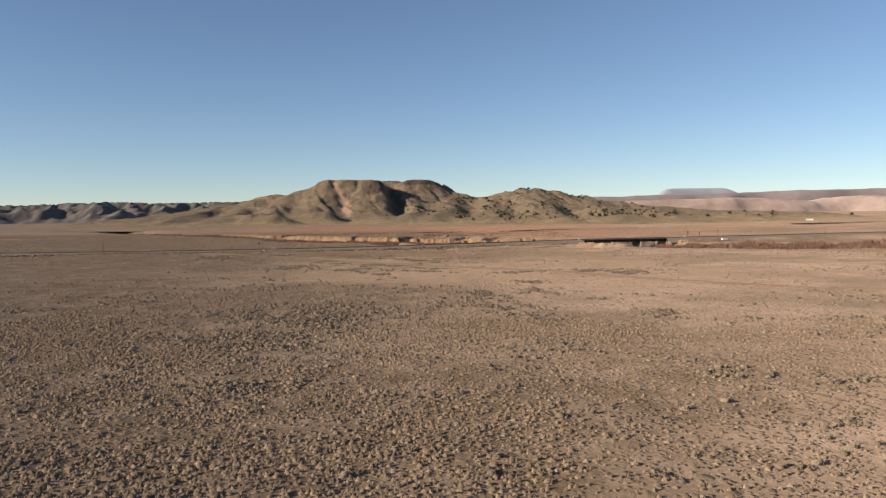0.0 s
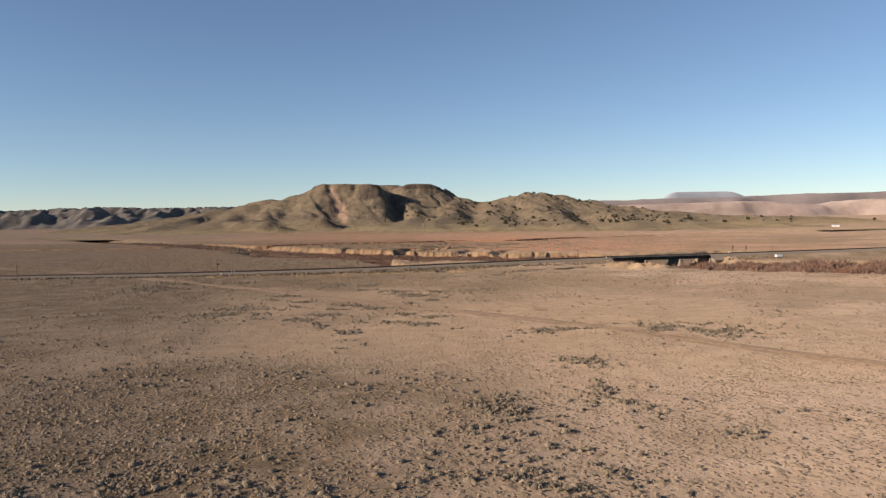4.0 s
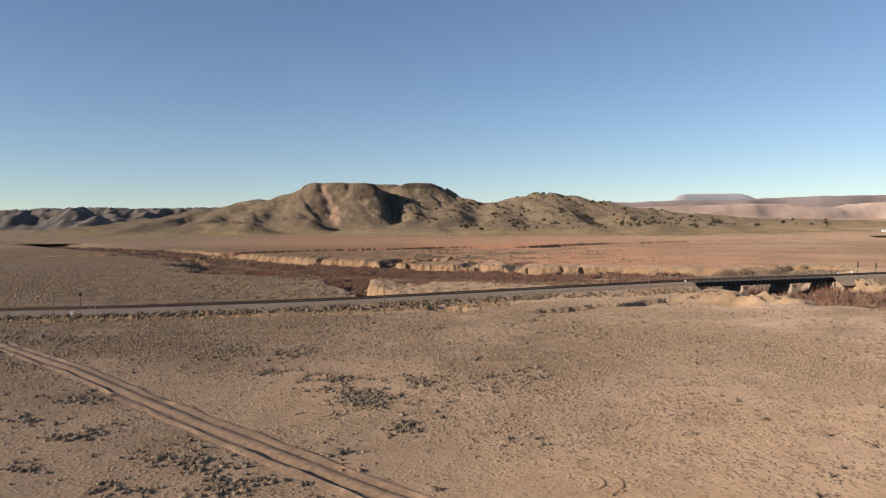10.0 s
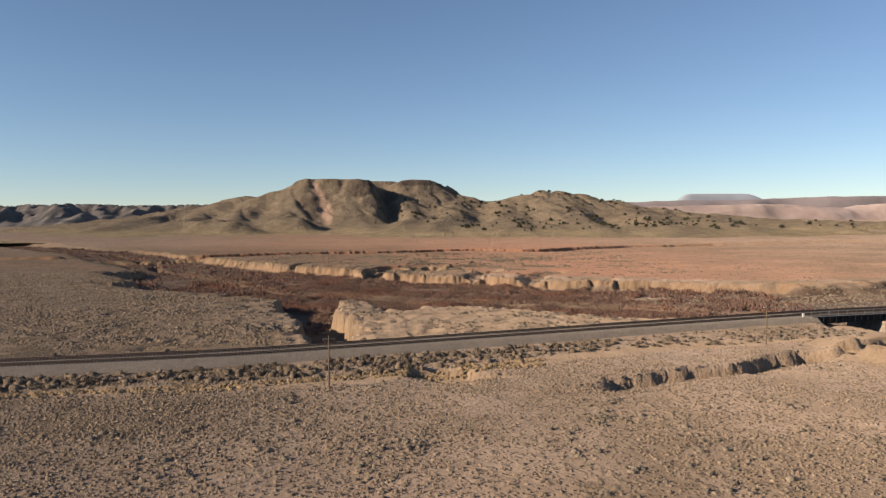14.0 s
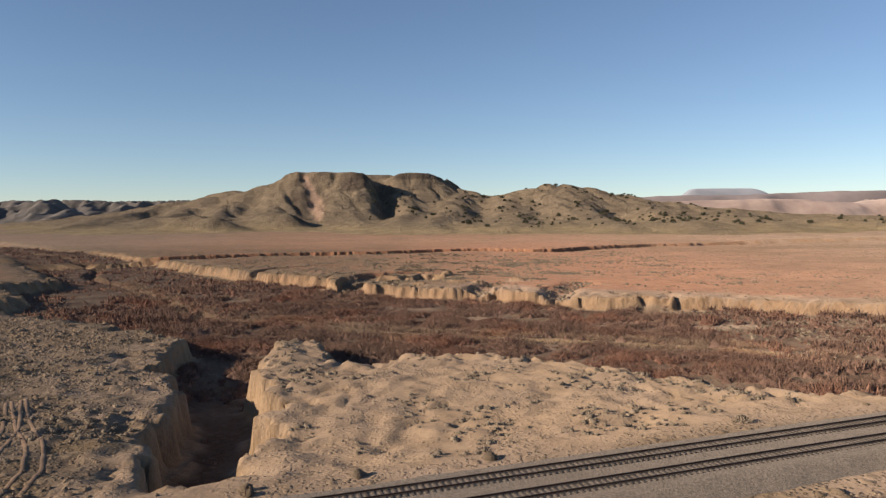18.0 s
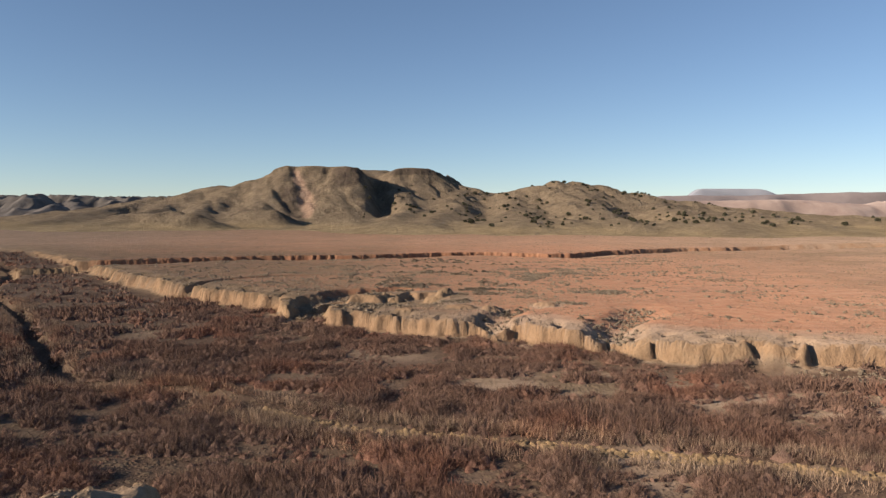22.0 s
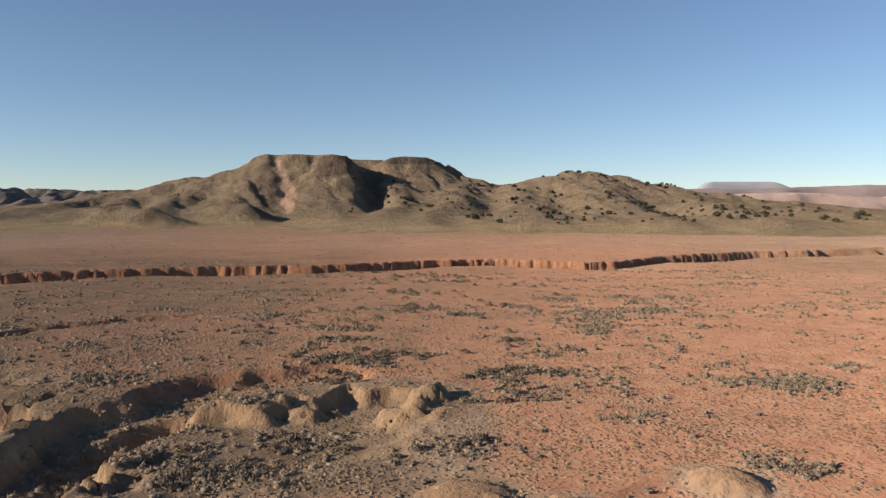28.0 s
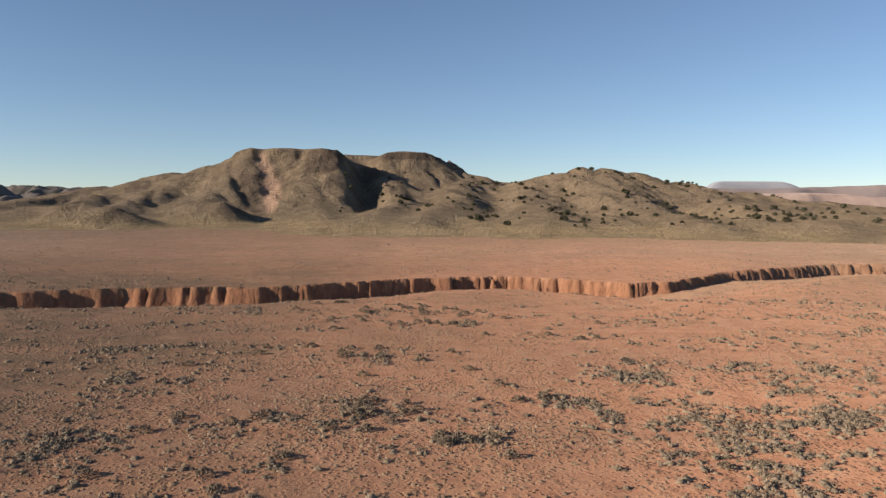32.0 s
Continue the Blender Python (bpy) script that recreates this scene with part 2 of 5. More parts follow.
def twiggy(name, dark, light):
    """Bare upright twigs: fine streaks that run up the plant, in drifts of tone."""
    mat, nt, b = material(name)
    streak = noise_tex(nt, 7.0, 4, 0.7, stretch=(1, 1, 0.14))
    col = ramp(nt, streak, [(0.32, dark), (0.62, light)])
    col = mix(nt, 0.85, col, ramp(nt, noise_tex(nt, 0.045, 3), [(0.3, (0.98, 1.06, 1.08)), (0.52, (1.0, 1.0, 1.0)), (0.68, (1.18, 0.95, 0.86))]), "MULTIPLY")
    col = mix(nt, 0.7, col, ramp(nt, noise_tex(nt, 0.16, 3), [(0.3, (0.7, 0.72, 0.75)), (0.7, (1.25, 1.22, 1.18))]), "MULTIPLY")
    col = mix(nt, 1.0, col, ramp(nt, nt.nodes.new("ShaderNodeNewGeometry").outputs["Random Per Island"], [(0.0, (0.75,) * 3), (1.0, (1.25,) * 3)]), "MULTIPLY")
    nt.links.new(col, b.inputs["Base Color"])
    b.inputs["Roughness"].default_value = 0.95
    b.inputs["Diffuse Roughness"].default_value = 0.5
    b.inputs["Specular IOR Level"].default_value = 0.1
    bump(nt, b, streak, 1.0, 0.15)
    return mat


SOIL, HILL = ground_material(), hill_material()
BALLAST = plain("grey_ballast", (0.10, 0.085, 0.07), (0.32, 0.265, 0.21), 5.0, bumped=0.8, dist=0.1)
RAIL = plain("rusty_rail_steel", (0.055, 0.035, 0.027), (0.10, 0.07, 0.055), 6.0, rough=0.6, metal=0.4)
SLEEPER = plain("weathered_sleeper", (0.05, 0.042, 0.036), (0.13, 0.11, 0.095), 3.0, random_tone=0.3)
STEEL = plain("dark_girder_steel", (0.030, 0.031, 0.033), (0.065, 0.063, 0.060), 1.5, rough=0.65, metal=0.3)
CONCRETE = plain("pale_concrete", (0.24, 0.187, 0.145), (0.38, 0.305, 0.245), 1.2)
GALV = plain("grey_handrail_steel", (0.22, 0.22, 0.22), (0.36, 0.36, 0.35), 3.0, rough=0.5, metal=0.6)
POLE = plain("weathered_pole_wood", (0.13, 0.09, 0.06), (0.24, 0.18, 0.13), 3.0)
WHITE = plain("white_paint", (0.70, 0.70, 0.68), (0.80, 0.80, 0.78), 2.0, rough=0.5, bumped=0.05)
GREYMETAL = plain("grey_cabinet_metal", (0.35, 0.36, 0.36), (0.48, 0.48, 0.47), 2.0, rough=0.5, metal=0.4, bumped=0.05)
SAGE = plain("grey_sagebrush", (0.15, 0.118, 0.086), (0.34, 0.272, 0.195), 8.0, island=0.3, bumped=1.0, dist=0.12)
STRAW = plain("dry_straw_grass", (0.24, 0.175, 0.115), (0.36, 0.268, 0.182), 5.0, island=0.25, bumped=0.9, dist=0.08)
BUNCH = plain("brown_bunch_grass", (0.17, 0.12, 0.078), (0.30, 0.22, 0.148), 5.0, island=0.3, bumped=0.9, dist=0.08)
GOLD = plain("golden_dry_grass", (0.25, 0.165, 0.085), (0.38, 0.27, 0.15), 4.0, island=0.3, bumped=0.9, dist=0.1)
BANKBRUSH = plain("brown_bank_brush", (0.115, 0.083, 0.056), (0.25, 0.188, 0.128), 4.0, island=0.35, bumped=1.0, dist=0.15)
TAMARISK = twiggy("bare_red_brown_brush", (0.092, 0.055, 0.042), (0.215, 0.134, 0.10))
REED = twiggy("pale_dry_reed", (0.17, 0.117, 0.085), (0.34, 0.24, 0.17))
JUNIPER = plain("dark_juniper_foliage", (0.045, 0.046, 0.028), (0.105, 0.10, 0.06), 0.8, island=0.4, bumped=0)
BARK = plain("grey_bark", (0.09, 0.07, 0.05), (0.17, 0.13, 0.10), 3.0)
# dark hills, greyed and lightened to carry a little painted haze
FARHILL = plain("far_dark_hills", (0.085, 0.078, 0.074), (0.20, 0.176, 0.155), 0.02, bumped=0.6, dist=8)
MESA = plain("pink_mesa_rock", (0.25, 0.185, 0.165), (0.44, 0.355, 0.31), 0.006, bumped=0.4, dist=10)
MESATOP = plain("dusky_mesa_top", (0.18, 0.155, 0.16), (0.24, 0.205, 0.205), 0.01, bumped=0.3, dist=8)
# distance haze is mixed into this blue-grey base colour
BLUEMESA = plain("hazed_blue_grey_range", (0.26, 0.28, 0.33), (0.33, 0.35, 0.40), 0.004, bumped=0)

# ---- lie of the land ----
RAILS = [(-2600, 60), (-1400, 230), (-700, 345), (-420, 385), (-280, 398), (-200, 403), (-136, 406), (-86, 412), (-38, 421.5), (0, 435), (33, 447.2), (67, 459.5),
         (94, 468.5), (150, 484), (190, 497), (276, 529), (420, 585), (800, 735), (2200, 1300)]
ROAD = [(-300, 520), (-180, 430), (-130, 388), (-98, 361), (-60, 325), (-23, 288), (0, 266), (13, 252), (30, 230), (50, 206), (67, 187), (110, 140), (200, 60)]
TRACK2 = [(-60, 398), (-30, 402), (0, 411), (25, 424), (45, 433), (70, 440), (95, 446)]
NEAR_BANK = [(-640, 1215), (-520, 1115), (-388, 985), (-300, 875), (-204, 735), (-168, 690), (-175, 660), (-160, 640), (-141, 619), (-150, 600), (-118, 575), (-81, 552), (-54, 531), (-55, 516), (-49, 500),
             (-38, 486), (-36, 470), (-30, 457), (-26, 444), (-19, 446), (-17, 460), (-23, 482), (-29, 506), (-31, 529), (-26, 530), (-20, 508), (-12, 501), (-4, 510), (10, 513), (22, 506),
             (32, 499), (40, 489), (53, 483), (60, 479), (74, 482), (90, 481), (95, 467), (99, 452), (107, 430), (112, 412), (124, 398), (142, 384), (166, 374), (190, 366), (260, 353), (420, 332)]
FAR_BANK = [(420, 398), (300, 420), (210, 440), (160, 462), (152, 480), (158, 505), (190, 545), (215, 575), (204, 603), (166, 592), (132, 588), (112, 596), (92, 606), (80, 606), (66, 611), (54, 611), (44, 614), (41, 623), (36, 620),
            (31, 626), (25, 633), (20, 637), (15, 634), (12, 643), (5, 641), (-5, 646), (-14, 650), (-20, 658), (-27, 657), (-27, 668), (-36, 676), (-41, 668), (-50, 690), (-66, 703), (-92, 726), (-130, 772), (-172, 826), (-240, 915), (-300, 990), (-365, 1045), (-470, 1140), (-640, 1250)]
WASH = NEAR_BANK + FAR_BANK
ARROYO = [(-620, 820), (-420, 830), (-300, 850), (-190, 880), (-150, 908), (-102, 930), (-63, 934), (-37, 948), (-16, 964), (13, 975), (29, 976), (51, 968), (70, 950), (87, 957), (128, 1003), (184, 1042), (228, 1056), (316, 1092), (450, 1130), (800, 1220)]
CREST = [(-30, 524), (-25.5, 495), (-18.5, 472), (-15, 452), (-13, 444)]
SIDE = [(-96, 716), (-88, 730), (-82, 748), (-64, 764), (-52, 768)]
GULLY = [(0, 412), (8, 408), (22, 402), (31, 403), (46, 411), (56, 414), (64, 421), (77, 428), (92, 437), (108, 447)]
GAP = [(-38, 668), (-37, 684), (-28, 700), (-12, 708)]
GAP3 = [(14, 634), (16, 645), (20, 654), (25, 659)]
BOWL = [(-42, 674), (-36, 690), (-31, 694), (-27, 690), (-24, 693), (-20, 690), (-16, 695), (-12, 693), (-9, 700), (-6, 697), (-3, 701), (3, 699), (5, 690), (6, 678), (4, 668), (-10, 664), (-24, 666)]
GAP2 = [(40, 616), (43, 630), (52, 646), (56, 660)]

CHANNEL = [(-620, 1228), (-420, 1050), (-300, 940), (-217, 831), (-187, 757), (-130, 686), (-90, 627), (-68, 596), (-38, 584), (-12, 564), (14, 557), (38, 551), (66, 542), (112, 505), (120, 470), (142, 420), (200, 396), (280, 380)]
SANDBARS = [(24, 587, 13), (10, 594, 8), (38, 589, 12), (50, 578, 12), (64, 584, 9), (15, 589, 12), (50, 588, 11), (68, 571, 12), (28, 584, 10), (30, 597, 12), (84, 574, 12)]

def rail_lift(x):
    """How far the line stands above or below its usual level."""
    return np.interp(x, [-200, -90, -30, 40, 100, 200], [-1.1, -1.0, -0.65, 0.0, 0.55, 0.6])


def base_height(x, y):
    rise = 9.5 * step(980, 1420, y) + 18 * step(1450, 3600, y)
    rough = 0.45 * vnoise(x, y, 70, 1) + 0.22 * vnoise(x, y, 23, 2) + 0.10 * fbm(x, y, 6.0, 3, 3)
    return rise + rough


def land(x, y):
    """Height of the ground and its kinds of soil."""
    z = base_height(x, y)
    shape = np.shape(x)
    wall, sand = np.zeros(shape), np.zeros(shape)
    # broad dry wash with steep earth banks
    d, _ = along(x, y, WASH + WASH[:1])
    s = np.where(inside(x, y, WASH), d, -d)
    flute = 1.2 - 2.3 * np.sqrt(np.abs(fbm(x, y, 4.2, 2, 11))) + 3.6 * (np.abs(fbm(x, y, 13, 2, 12)) - 0.45) + 1.0 * fbm(x, y, 30, 1, 13)
    crack = np.abs(vnoise(x, y, 3.0, 15)) ** 0.5
    s2 = s + flute - 0.6 + 0.5 * (0.55 - crack) * step(575, 590, y)
    rill = np.abs(fbm(x, y, 5.5, 3, 14))
    floor = -5.2 + 0.4 * vnoise(x, y, 18, 5) + 3.0 * step(790, 1000, y) - 3.2 * (1 - step(500, 530, y)) * (x < -10) * (x > -60) + 3.5 * step(150, 240, x) * step(500, 560, y) + 3.6 * step(128, 165, x) * (1 - step(490, 520, y))
    d, _ = along(x, y, CHANNEL)
    floor = floor - (0.2 + 2.8 * step(-20, -60, x)) * (1 - step(1.2, 2.2 + 1.6 * step(-20, -60, x), d + 0.7 * vnoise(x, y, 6, 9)))
    slump = 9.0 * step(0.05, 0.55, vnoise(x, y, 21, 36)) * step(48, 75, x) * (y > 560)
    drop = step(-0.15, 0.9 + slump, s2) * 0.86 + 0.14 * step(0.8, 6, s2)
    z = z * (1 - drop) + floor * drop - (0.35 + 1.9 * np.clip(0.45 - rill, 0, 1)) * step(-11, 0, s2) * (1 - drop)
    # melted pits behind the brink, and the narrow crest beside the side gully
    pits = step(0.30, 0.62, vnoise(x, y, 4.2, 10) + 0.35 * vnoise(x, y, 1.8, 10)) * step(-9, -5, s2) * (1 - step(-1.6, -0.8, s2))
    z = z - 1.1 * pits * (1 - drop) * step(560, 600, y)
    d, t = along(x, y, CREST)
    z = z + (0.6 - 0.2 * t) * np.exp(-(d / 3.2) ** 2) * (1 - drop)
    wall = np.maximum(wall, step(-0.6, 0.0, s2) * (1 - step(2.0, 3.2, s2)))
    sand = np.maximum(sand, 0.7 * step(-14, -2, s2 + 5 * vnoise(x, y, 9, 8)) * (1 - step(0, 1, s2)) * (y < 580) * step(-36, -24, x))
    bad = step(-26, -14, x) * step(8, 14, y - np.interp(x, [p[0] for p in RAILS], [p[1] for p in RAILS])) * (y < 560) * (s2 < 0) * (x < 100)
    # eroded pale bank on the near side of the bridge
    bluff = np.exp(-((x - 90) / 17) ** 4 - ((y - 424) / 16) ** 4) * (s2 < 0)
    z = z + bluff * (4.2 * (0.5 - np.sqrt(np.abs(fbm(x, y, 10, 3, 35)))) + 0.8)
    wall = np.maximum(wall, 0.7 * bluff * step(0.1, 0.3, np.abs(fbm(x, y, 9, 3, 35))))
    sand = np.maximum(sand, 0.8 * bluff)
    sand = np.maximum(sand, 0.85 * bad * np.clip(0.8 + 0.5 * vnoise(x, y, 9, 16), 0, 1))
    side = step(-20, -30, x) * step(-110, -90, x) * step(10, 16, y - np.interp(x, [p[0] for p in RAILS], [p[1] for p in RAILS])) * (y < 600) * (s2 < 0) * 0.8
    z = z + 0.8 * (bad + side) * (0.75 * (0.35 - np.abs(fbm(x, y, 8, 3, 17))) - 0.8 * np.clip(0.16 - np.abs(fbm(x, y * 0.6, 5, 2, 19)), 0, 1) * 6 * step(-0.3, 0.3, vnoise(x, y, 20, 20)) + 0.3 * fbm(x, y, 2.5, 2, 18))
    # narrow red arroyo in front of the hills
    d, t = along(x, y, ARROYO)
    k = np.interp(x, [p[0] for p in ARROYO], [p[1] for p in ARROYO]) - y
    q = np.where(k > 0, d, -d) + 1.6 - 2.4 * np.sqrt(np.abs(fbm(x, y, 5.2, 2, 21))) - 2.6 * np.sqrt(np.abs(vnoise(x, y * 0.15, 2.1, 24))) + 1.0 + 1.2 * fbm(x, y, 14, 2, 22) - 0.5
    cut = step(-0.2, 1.6, q) * (1 - step(12, 50 + 10 * vnoise(x, y, 40, 23), q))
    z = z - np.interp(x, [-600, 60, 92, 125, 150, 800], [6.0, 6.0, 3.4, 3.4, 5.0, 5.0]) * cut
    wall = np.maximum(wall, step(-0.6, 0.0, q) * (1 - step(2.2, 3.4, q)))
    sand = np.maximum(sand, 0.5 * step(3, 6, q) * (1 - step(12, 26, q)))
    # small gullies
    for line, width, deep in ((SIDE, 3.0, 3.4), (GULLY, 4.6, 2.9), (GAP, 7.0, 4.4), (GAP2, 9.0, 3.6), (GAP3, 7.0, 3.2)):
        d, t = along(x, y, line)
        d = d + 1.4 * fbm(x, y, 5, 2, 31) + 0.5 * np.abs(vnoise(x, y, 1.6, 33))
        dip = (1 - step(width * (0.05 if line in (GAP2, GAP3) else 0.78 if line is GULLY else 0.55), width, d)) * (1 - 0.7 * t if line is not GULLY else 0.4 + 0.6 * t)
        if line is GULLY:
            dip = dip * step(-0.75, -0.35, vnoise(x, y, 13, 34))
        z = z - deep * dip * (1 - drop)
        wall = np.maximum(wall, (1 - step(0.0, 1.2, np.abs(d - width * 0.8))) * (dip > 0.02) * (0.3 if line in (GAP2, GAP3) else 0.9))
    # bowl of eroded mounds behind the far bank
    d, _ = along(x, y, BOWL + BOWL[:1])
    b = np.where(inside(x, y, BOWL), d, -d) + 0.9 - 2.3 * np.sqrt(np.abs(fbm(x, y, 5.5, 3, 43))) + 1.5 * vnoise(x, y, 9, 44)
    soft = np.maximum(np.clip((688 - y) / 10, 0, 1) * 7, np.clip((x + 3) / 5, 0, 1) * 7) + 2.2 + 1.2 * vnoise(x, y, 8, 45)
    z = z - 2.3 * step(0, 1, np.clip(b / soft, 0, 1)) * (1 - drop)
    wall = np.maximum(wall, 0.9 * step(-0.6, 0, b) * (1 - step(1.4, 2.6, b)) * (y > 684))
    mound = np.zeros(shape)
    for mx, my, mr, mh in ((-1, 689, 4.6, 2.4), (2.5, 693, 3.4, 2.2), (-14, 691, 3.2, 1.4), (16, 657, 3.6, 1.1), (7, 660, 4.5, 0.9), (31, 663, 4, 1.0), (-8, 655, 3, 0.8)):
        turn = np.arctan2(y - my, x - mx) * mr
        r = np.hypot(x - mx, (y - my) * 1.15) + 0.8 * fbm(x, y, 2.6, 2, 41) + 1.9 * (1 - np.sqrt(np.abs(np.sin(turn * 1.1 + 2.5 * vnoise(x, y, 3.0, 42) + mx))))
        z = z + mh * (0.75 * (1 - step(mr * 0.62, mr, r)) + 0.25 * (1 - step(0, mr * 0.8, r)))
        wall = np.maximum(wall, (1 - step(mr * 0.8, mr * 1.1, r)) * 0.85)
        mound = np.maximum(mound, 1 - step(mr * 1.0, mr * 1.8, r))
    # dirt road, shallow with raised shoulders
    d, _ = along(x, y, ROAD)
    d = d + 0.4 * vnoise(x, y, 7, 51)
    z = z - 0.12 * (1 - step(1.6, 2.8, d))
    sand = np.maximum(sand, 0.6 * (1 - step(1.5, 3.6, d)))
    d, _ = along(x, y, TRACK2)
    sand = np.maximum(sand, 0.85 * (1 - step(1.5, 4.0, d + vnoise(x, y, 6, 52))))
    # bare pinkish flats on both sides of the road
    flats = step(175, 215, y + 25 * vnoise(x, y, 30, 64)) * (1 - step(300, 345, y + 0.5 * x + 25 * vnoise(x, y, 26, 65))) * step(-85, -55, x) * (1 - step(60, 90, x))
    sand = np.maximum(sand, 0.72 * flats * np.clip(0.85 + 0.5 * vnoise(x, y, 11, 66), 0, 1))
    # level bed below the railway
    d, _ = along(x, y, RAILS)
    flat = (1 - step(9, 19, d)) * (1 - drop)
    z = np.where((x > 88) & (x < 146) & (d < 25), z, z * (1 - flat) + (0.95 + 0.9 * rail_lift(x)) * flat)
    red = step(585, 640, y + 0.32 * x + 26 * vnoise(x, y, 60, 61)) * (1 - 0.18 * step(985, 1160, y + 40 * vnoise(x, y, 90, 62))) * (s2 < 2.5) * (1 - 0.45 * step(140, 420, np.abs(x))) * (1 - 0.15 * step(50, 200, x))
    red = red * (1 - 0.8 * step(-8, -1, b)) * (1 - 0.75 * mound)
    red = red * np.where(s2 > -14, 0.25 + 0.75 * step(3, 16, -s2), 1)
    blush = 0.28 * step(150, 190, y) * (1 - step(330, 400, y)) * step(-70, -20, x) + 0.22 * (1 - step(120, 190, y)) * (1 - step(-10, 30, x))
    red = np.maximum(red, blush * np.clip(0.8 + 0.6 * vnoise(x, y, 30, 63), 0, 1.2))
    grass = np.clip(0.55 + 0.8 * vnoise(x, y, 45, 71) + 0.5 * vnoise(x, y, 12, 72), 0, 1) * (1 - 0.65 * red) * (1 - sand)
    # denser grass leftwards, which also paints in the darker, less front-lit side
    grass = np.clip(grass + (0.65 + 0.3 * step(-60, -140, x)) * step(15, -60, x + 18 * vnoise(x, y, 40, 73)) * (1 - sand) * (1 - 0.75 * red) * (1 - 0.5 * step(-10, -3, b)) + 0.3 * step(190, 130, y) * step(35, -10, x) - 0.3 * step(10, 50, x) * (1 - step(90, 180, x)) + 0.25 * step(110, 260, x) * (1 - 0.5 * red), 0, 1)
    grass = np.maximum(grass * (1 - 0.5 * step(960, 1010, y)), 0.5 * step(1100, 1260, y) * (1 - step(1500, 1600, y)))
    grass = np.clip(grass + 0.4 * step(10, -55, x + 15 * vnoise(x, y, 30, 74)) * step(640, 680, y) * (1 - step(1000, 1100, y)), 0, 1)
    return z, wall, sand, red, grass, s2


def spaced(stops):
    """Coordinates from (value, step) stops."""
    out = []
    for (a, h), (b, _) in zip(stops, stops[1:]):
        n = max(1, int(round((b - a) / h)))
        out += [a + (b - a) * k / n for k in range(n)]
    return np.array(out + [stops[-1][0]])


def build_ground():
    """One sheet, made in belts of different fineness that share their seams."""
    belts = [([(0, 1.3), (42, 2.0), (100, 4), (220, 8), (460, 20), (1000, 80), (2600, 300), (4700, 1)], [(-1500, 200), (-100, 20), (20, 2.6), (400, 1)]),
             ([(0, 0.7), (62, 1.3), (110, 3.2), (220, 8), (460, 20), (1000, 80), (2600, 300), (4700, 1)], [(400, 1.0), (440, 0.7), (540, 1.4), (590, 1)]),
             ([(0, 0.6), (50, 1.0), (85, 2.2), (220, 8), (460, 20), (1000, 80), (2600, 300), (4700, 1)], [(590, 0.55), (700, 1.0), (720, 1)]),
             ([(0, 1.0), (110, 1.7), (240, 6), (460, 16), (1000, 80), (2600, 300), (4700, 1)], [(720, 2.0), (860, 1.05), (1000, 2.5), (1080, 6), (1500, 30), (2200, 150), (4700, 1)])]
    verts, faces, soils, grids, base, seam = [], [], [], [], 0, None
    for across, deep in belts:
        half, ys = spaced(across), spaced(deep)
        xs = np.concatenate([-half[:0:-1], half])
        X, Y = np.meshgrid(xs, ys)
        Z, wall, sand, red, grass, s2 = land(X, Y)
        if seam is not None:
            old_x, old_z = seam
            Z[0] = np.interp(xs, old_x, old_z)
        seam = (xs, Z[-1].copy())
        bars = np.zeros(X.shape)
        for px, py, pr in SANDBARS:
            bars = np.maximum(bars, np.exp(-(((X - px) / pr) ** 2 + ((Y - py) / (0.35 * pr)) ** 2) ** 2))
        # litter under the wash brush; in the side gully it paints deeper shade
        litter_shade = step(2.2, 5.0, s2) * (1 - 0.95 * bars) * np.clip(0.75 + 0.4 * vnoise(X, Y, 9, 75), 0, 1)
        verts.append(np.stack([X, Y, Z], -1).reshape(-1, 3))
        faces.append(grid_faces(len(xs), len(ys)) + base)
        soils.append(np.stack([v.ravel() for v in (wall, sand, red, grass, litter_shade)]))
        grids.append((xs, ys, Z))
        base += X.size
    me = mesh_from("ground", np.concatenate(verts), np.concatenate(faces), [SOIL], smooth=True)
    for name, v in zip(("wall", "sand", "red", "grass", "litter_shade"), np.concatenate(soils, 1)):
        put_attr(me, name, v)
    return tagged(new("ground", me), "tan and red desert soil cut by dry washes", "ground", kind="structure"), grids


ground, GROUND_GRIDS = build_ground()

# ---- hills ----
# rim of the flat-topped hill, in plan, with its ribs and the bay between them
RIM = [(-281, 1676), (-264, 1662), (-249, 1673), (-231, 1658), (-207, 1660), (-190, 1668), (-178, 1654), (-166, 1643), (-152, 1642), (-143, 1654), (-146, 1700), (-143, 1738), (-128, 1768), (-114, 1748), (-88, 1736), (-52, 1738),
       (-24, 1754), (-12, 1785), (-28, 1815), (-90, 1832), (-130, 1862), (-210, 1842), (-268, 1766), (-288, 1705)]
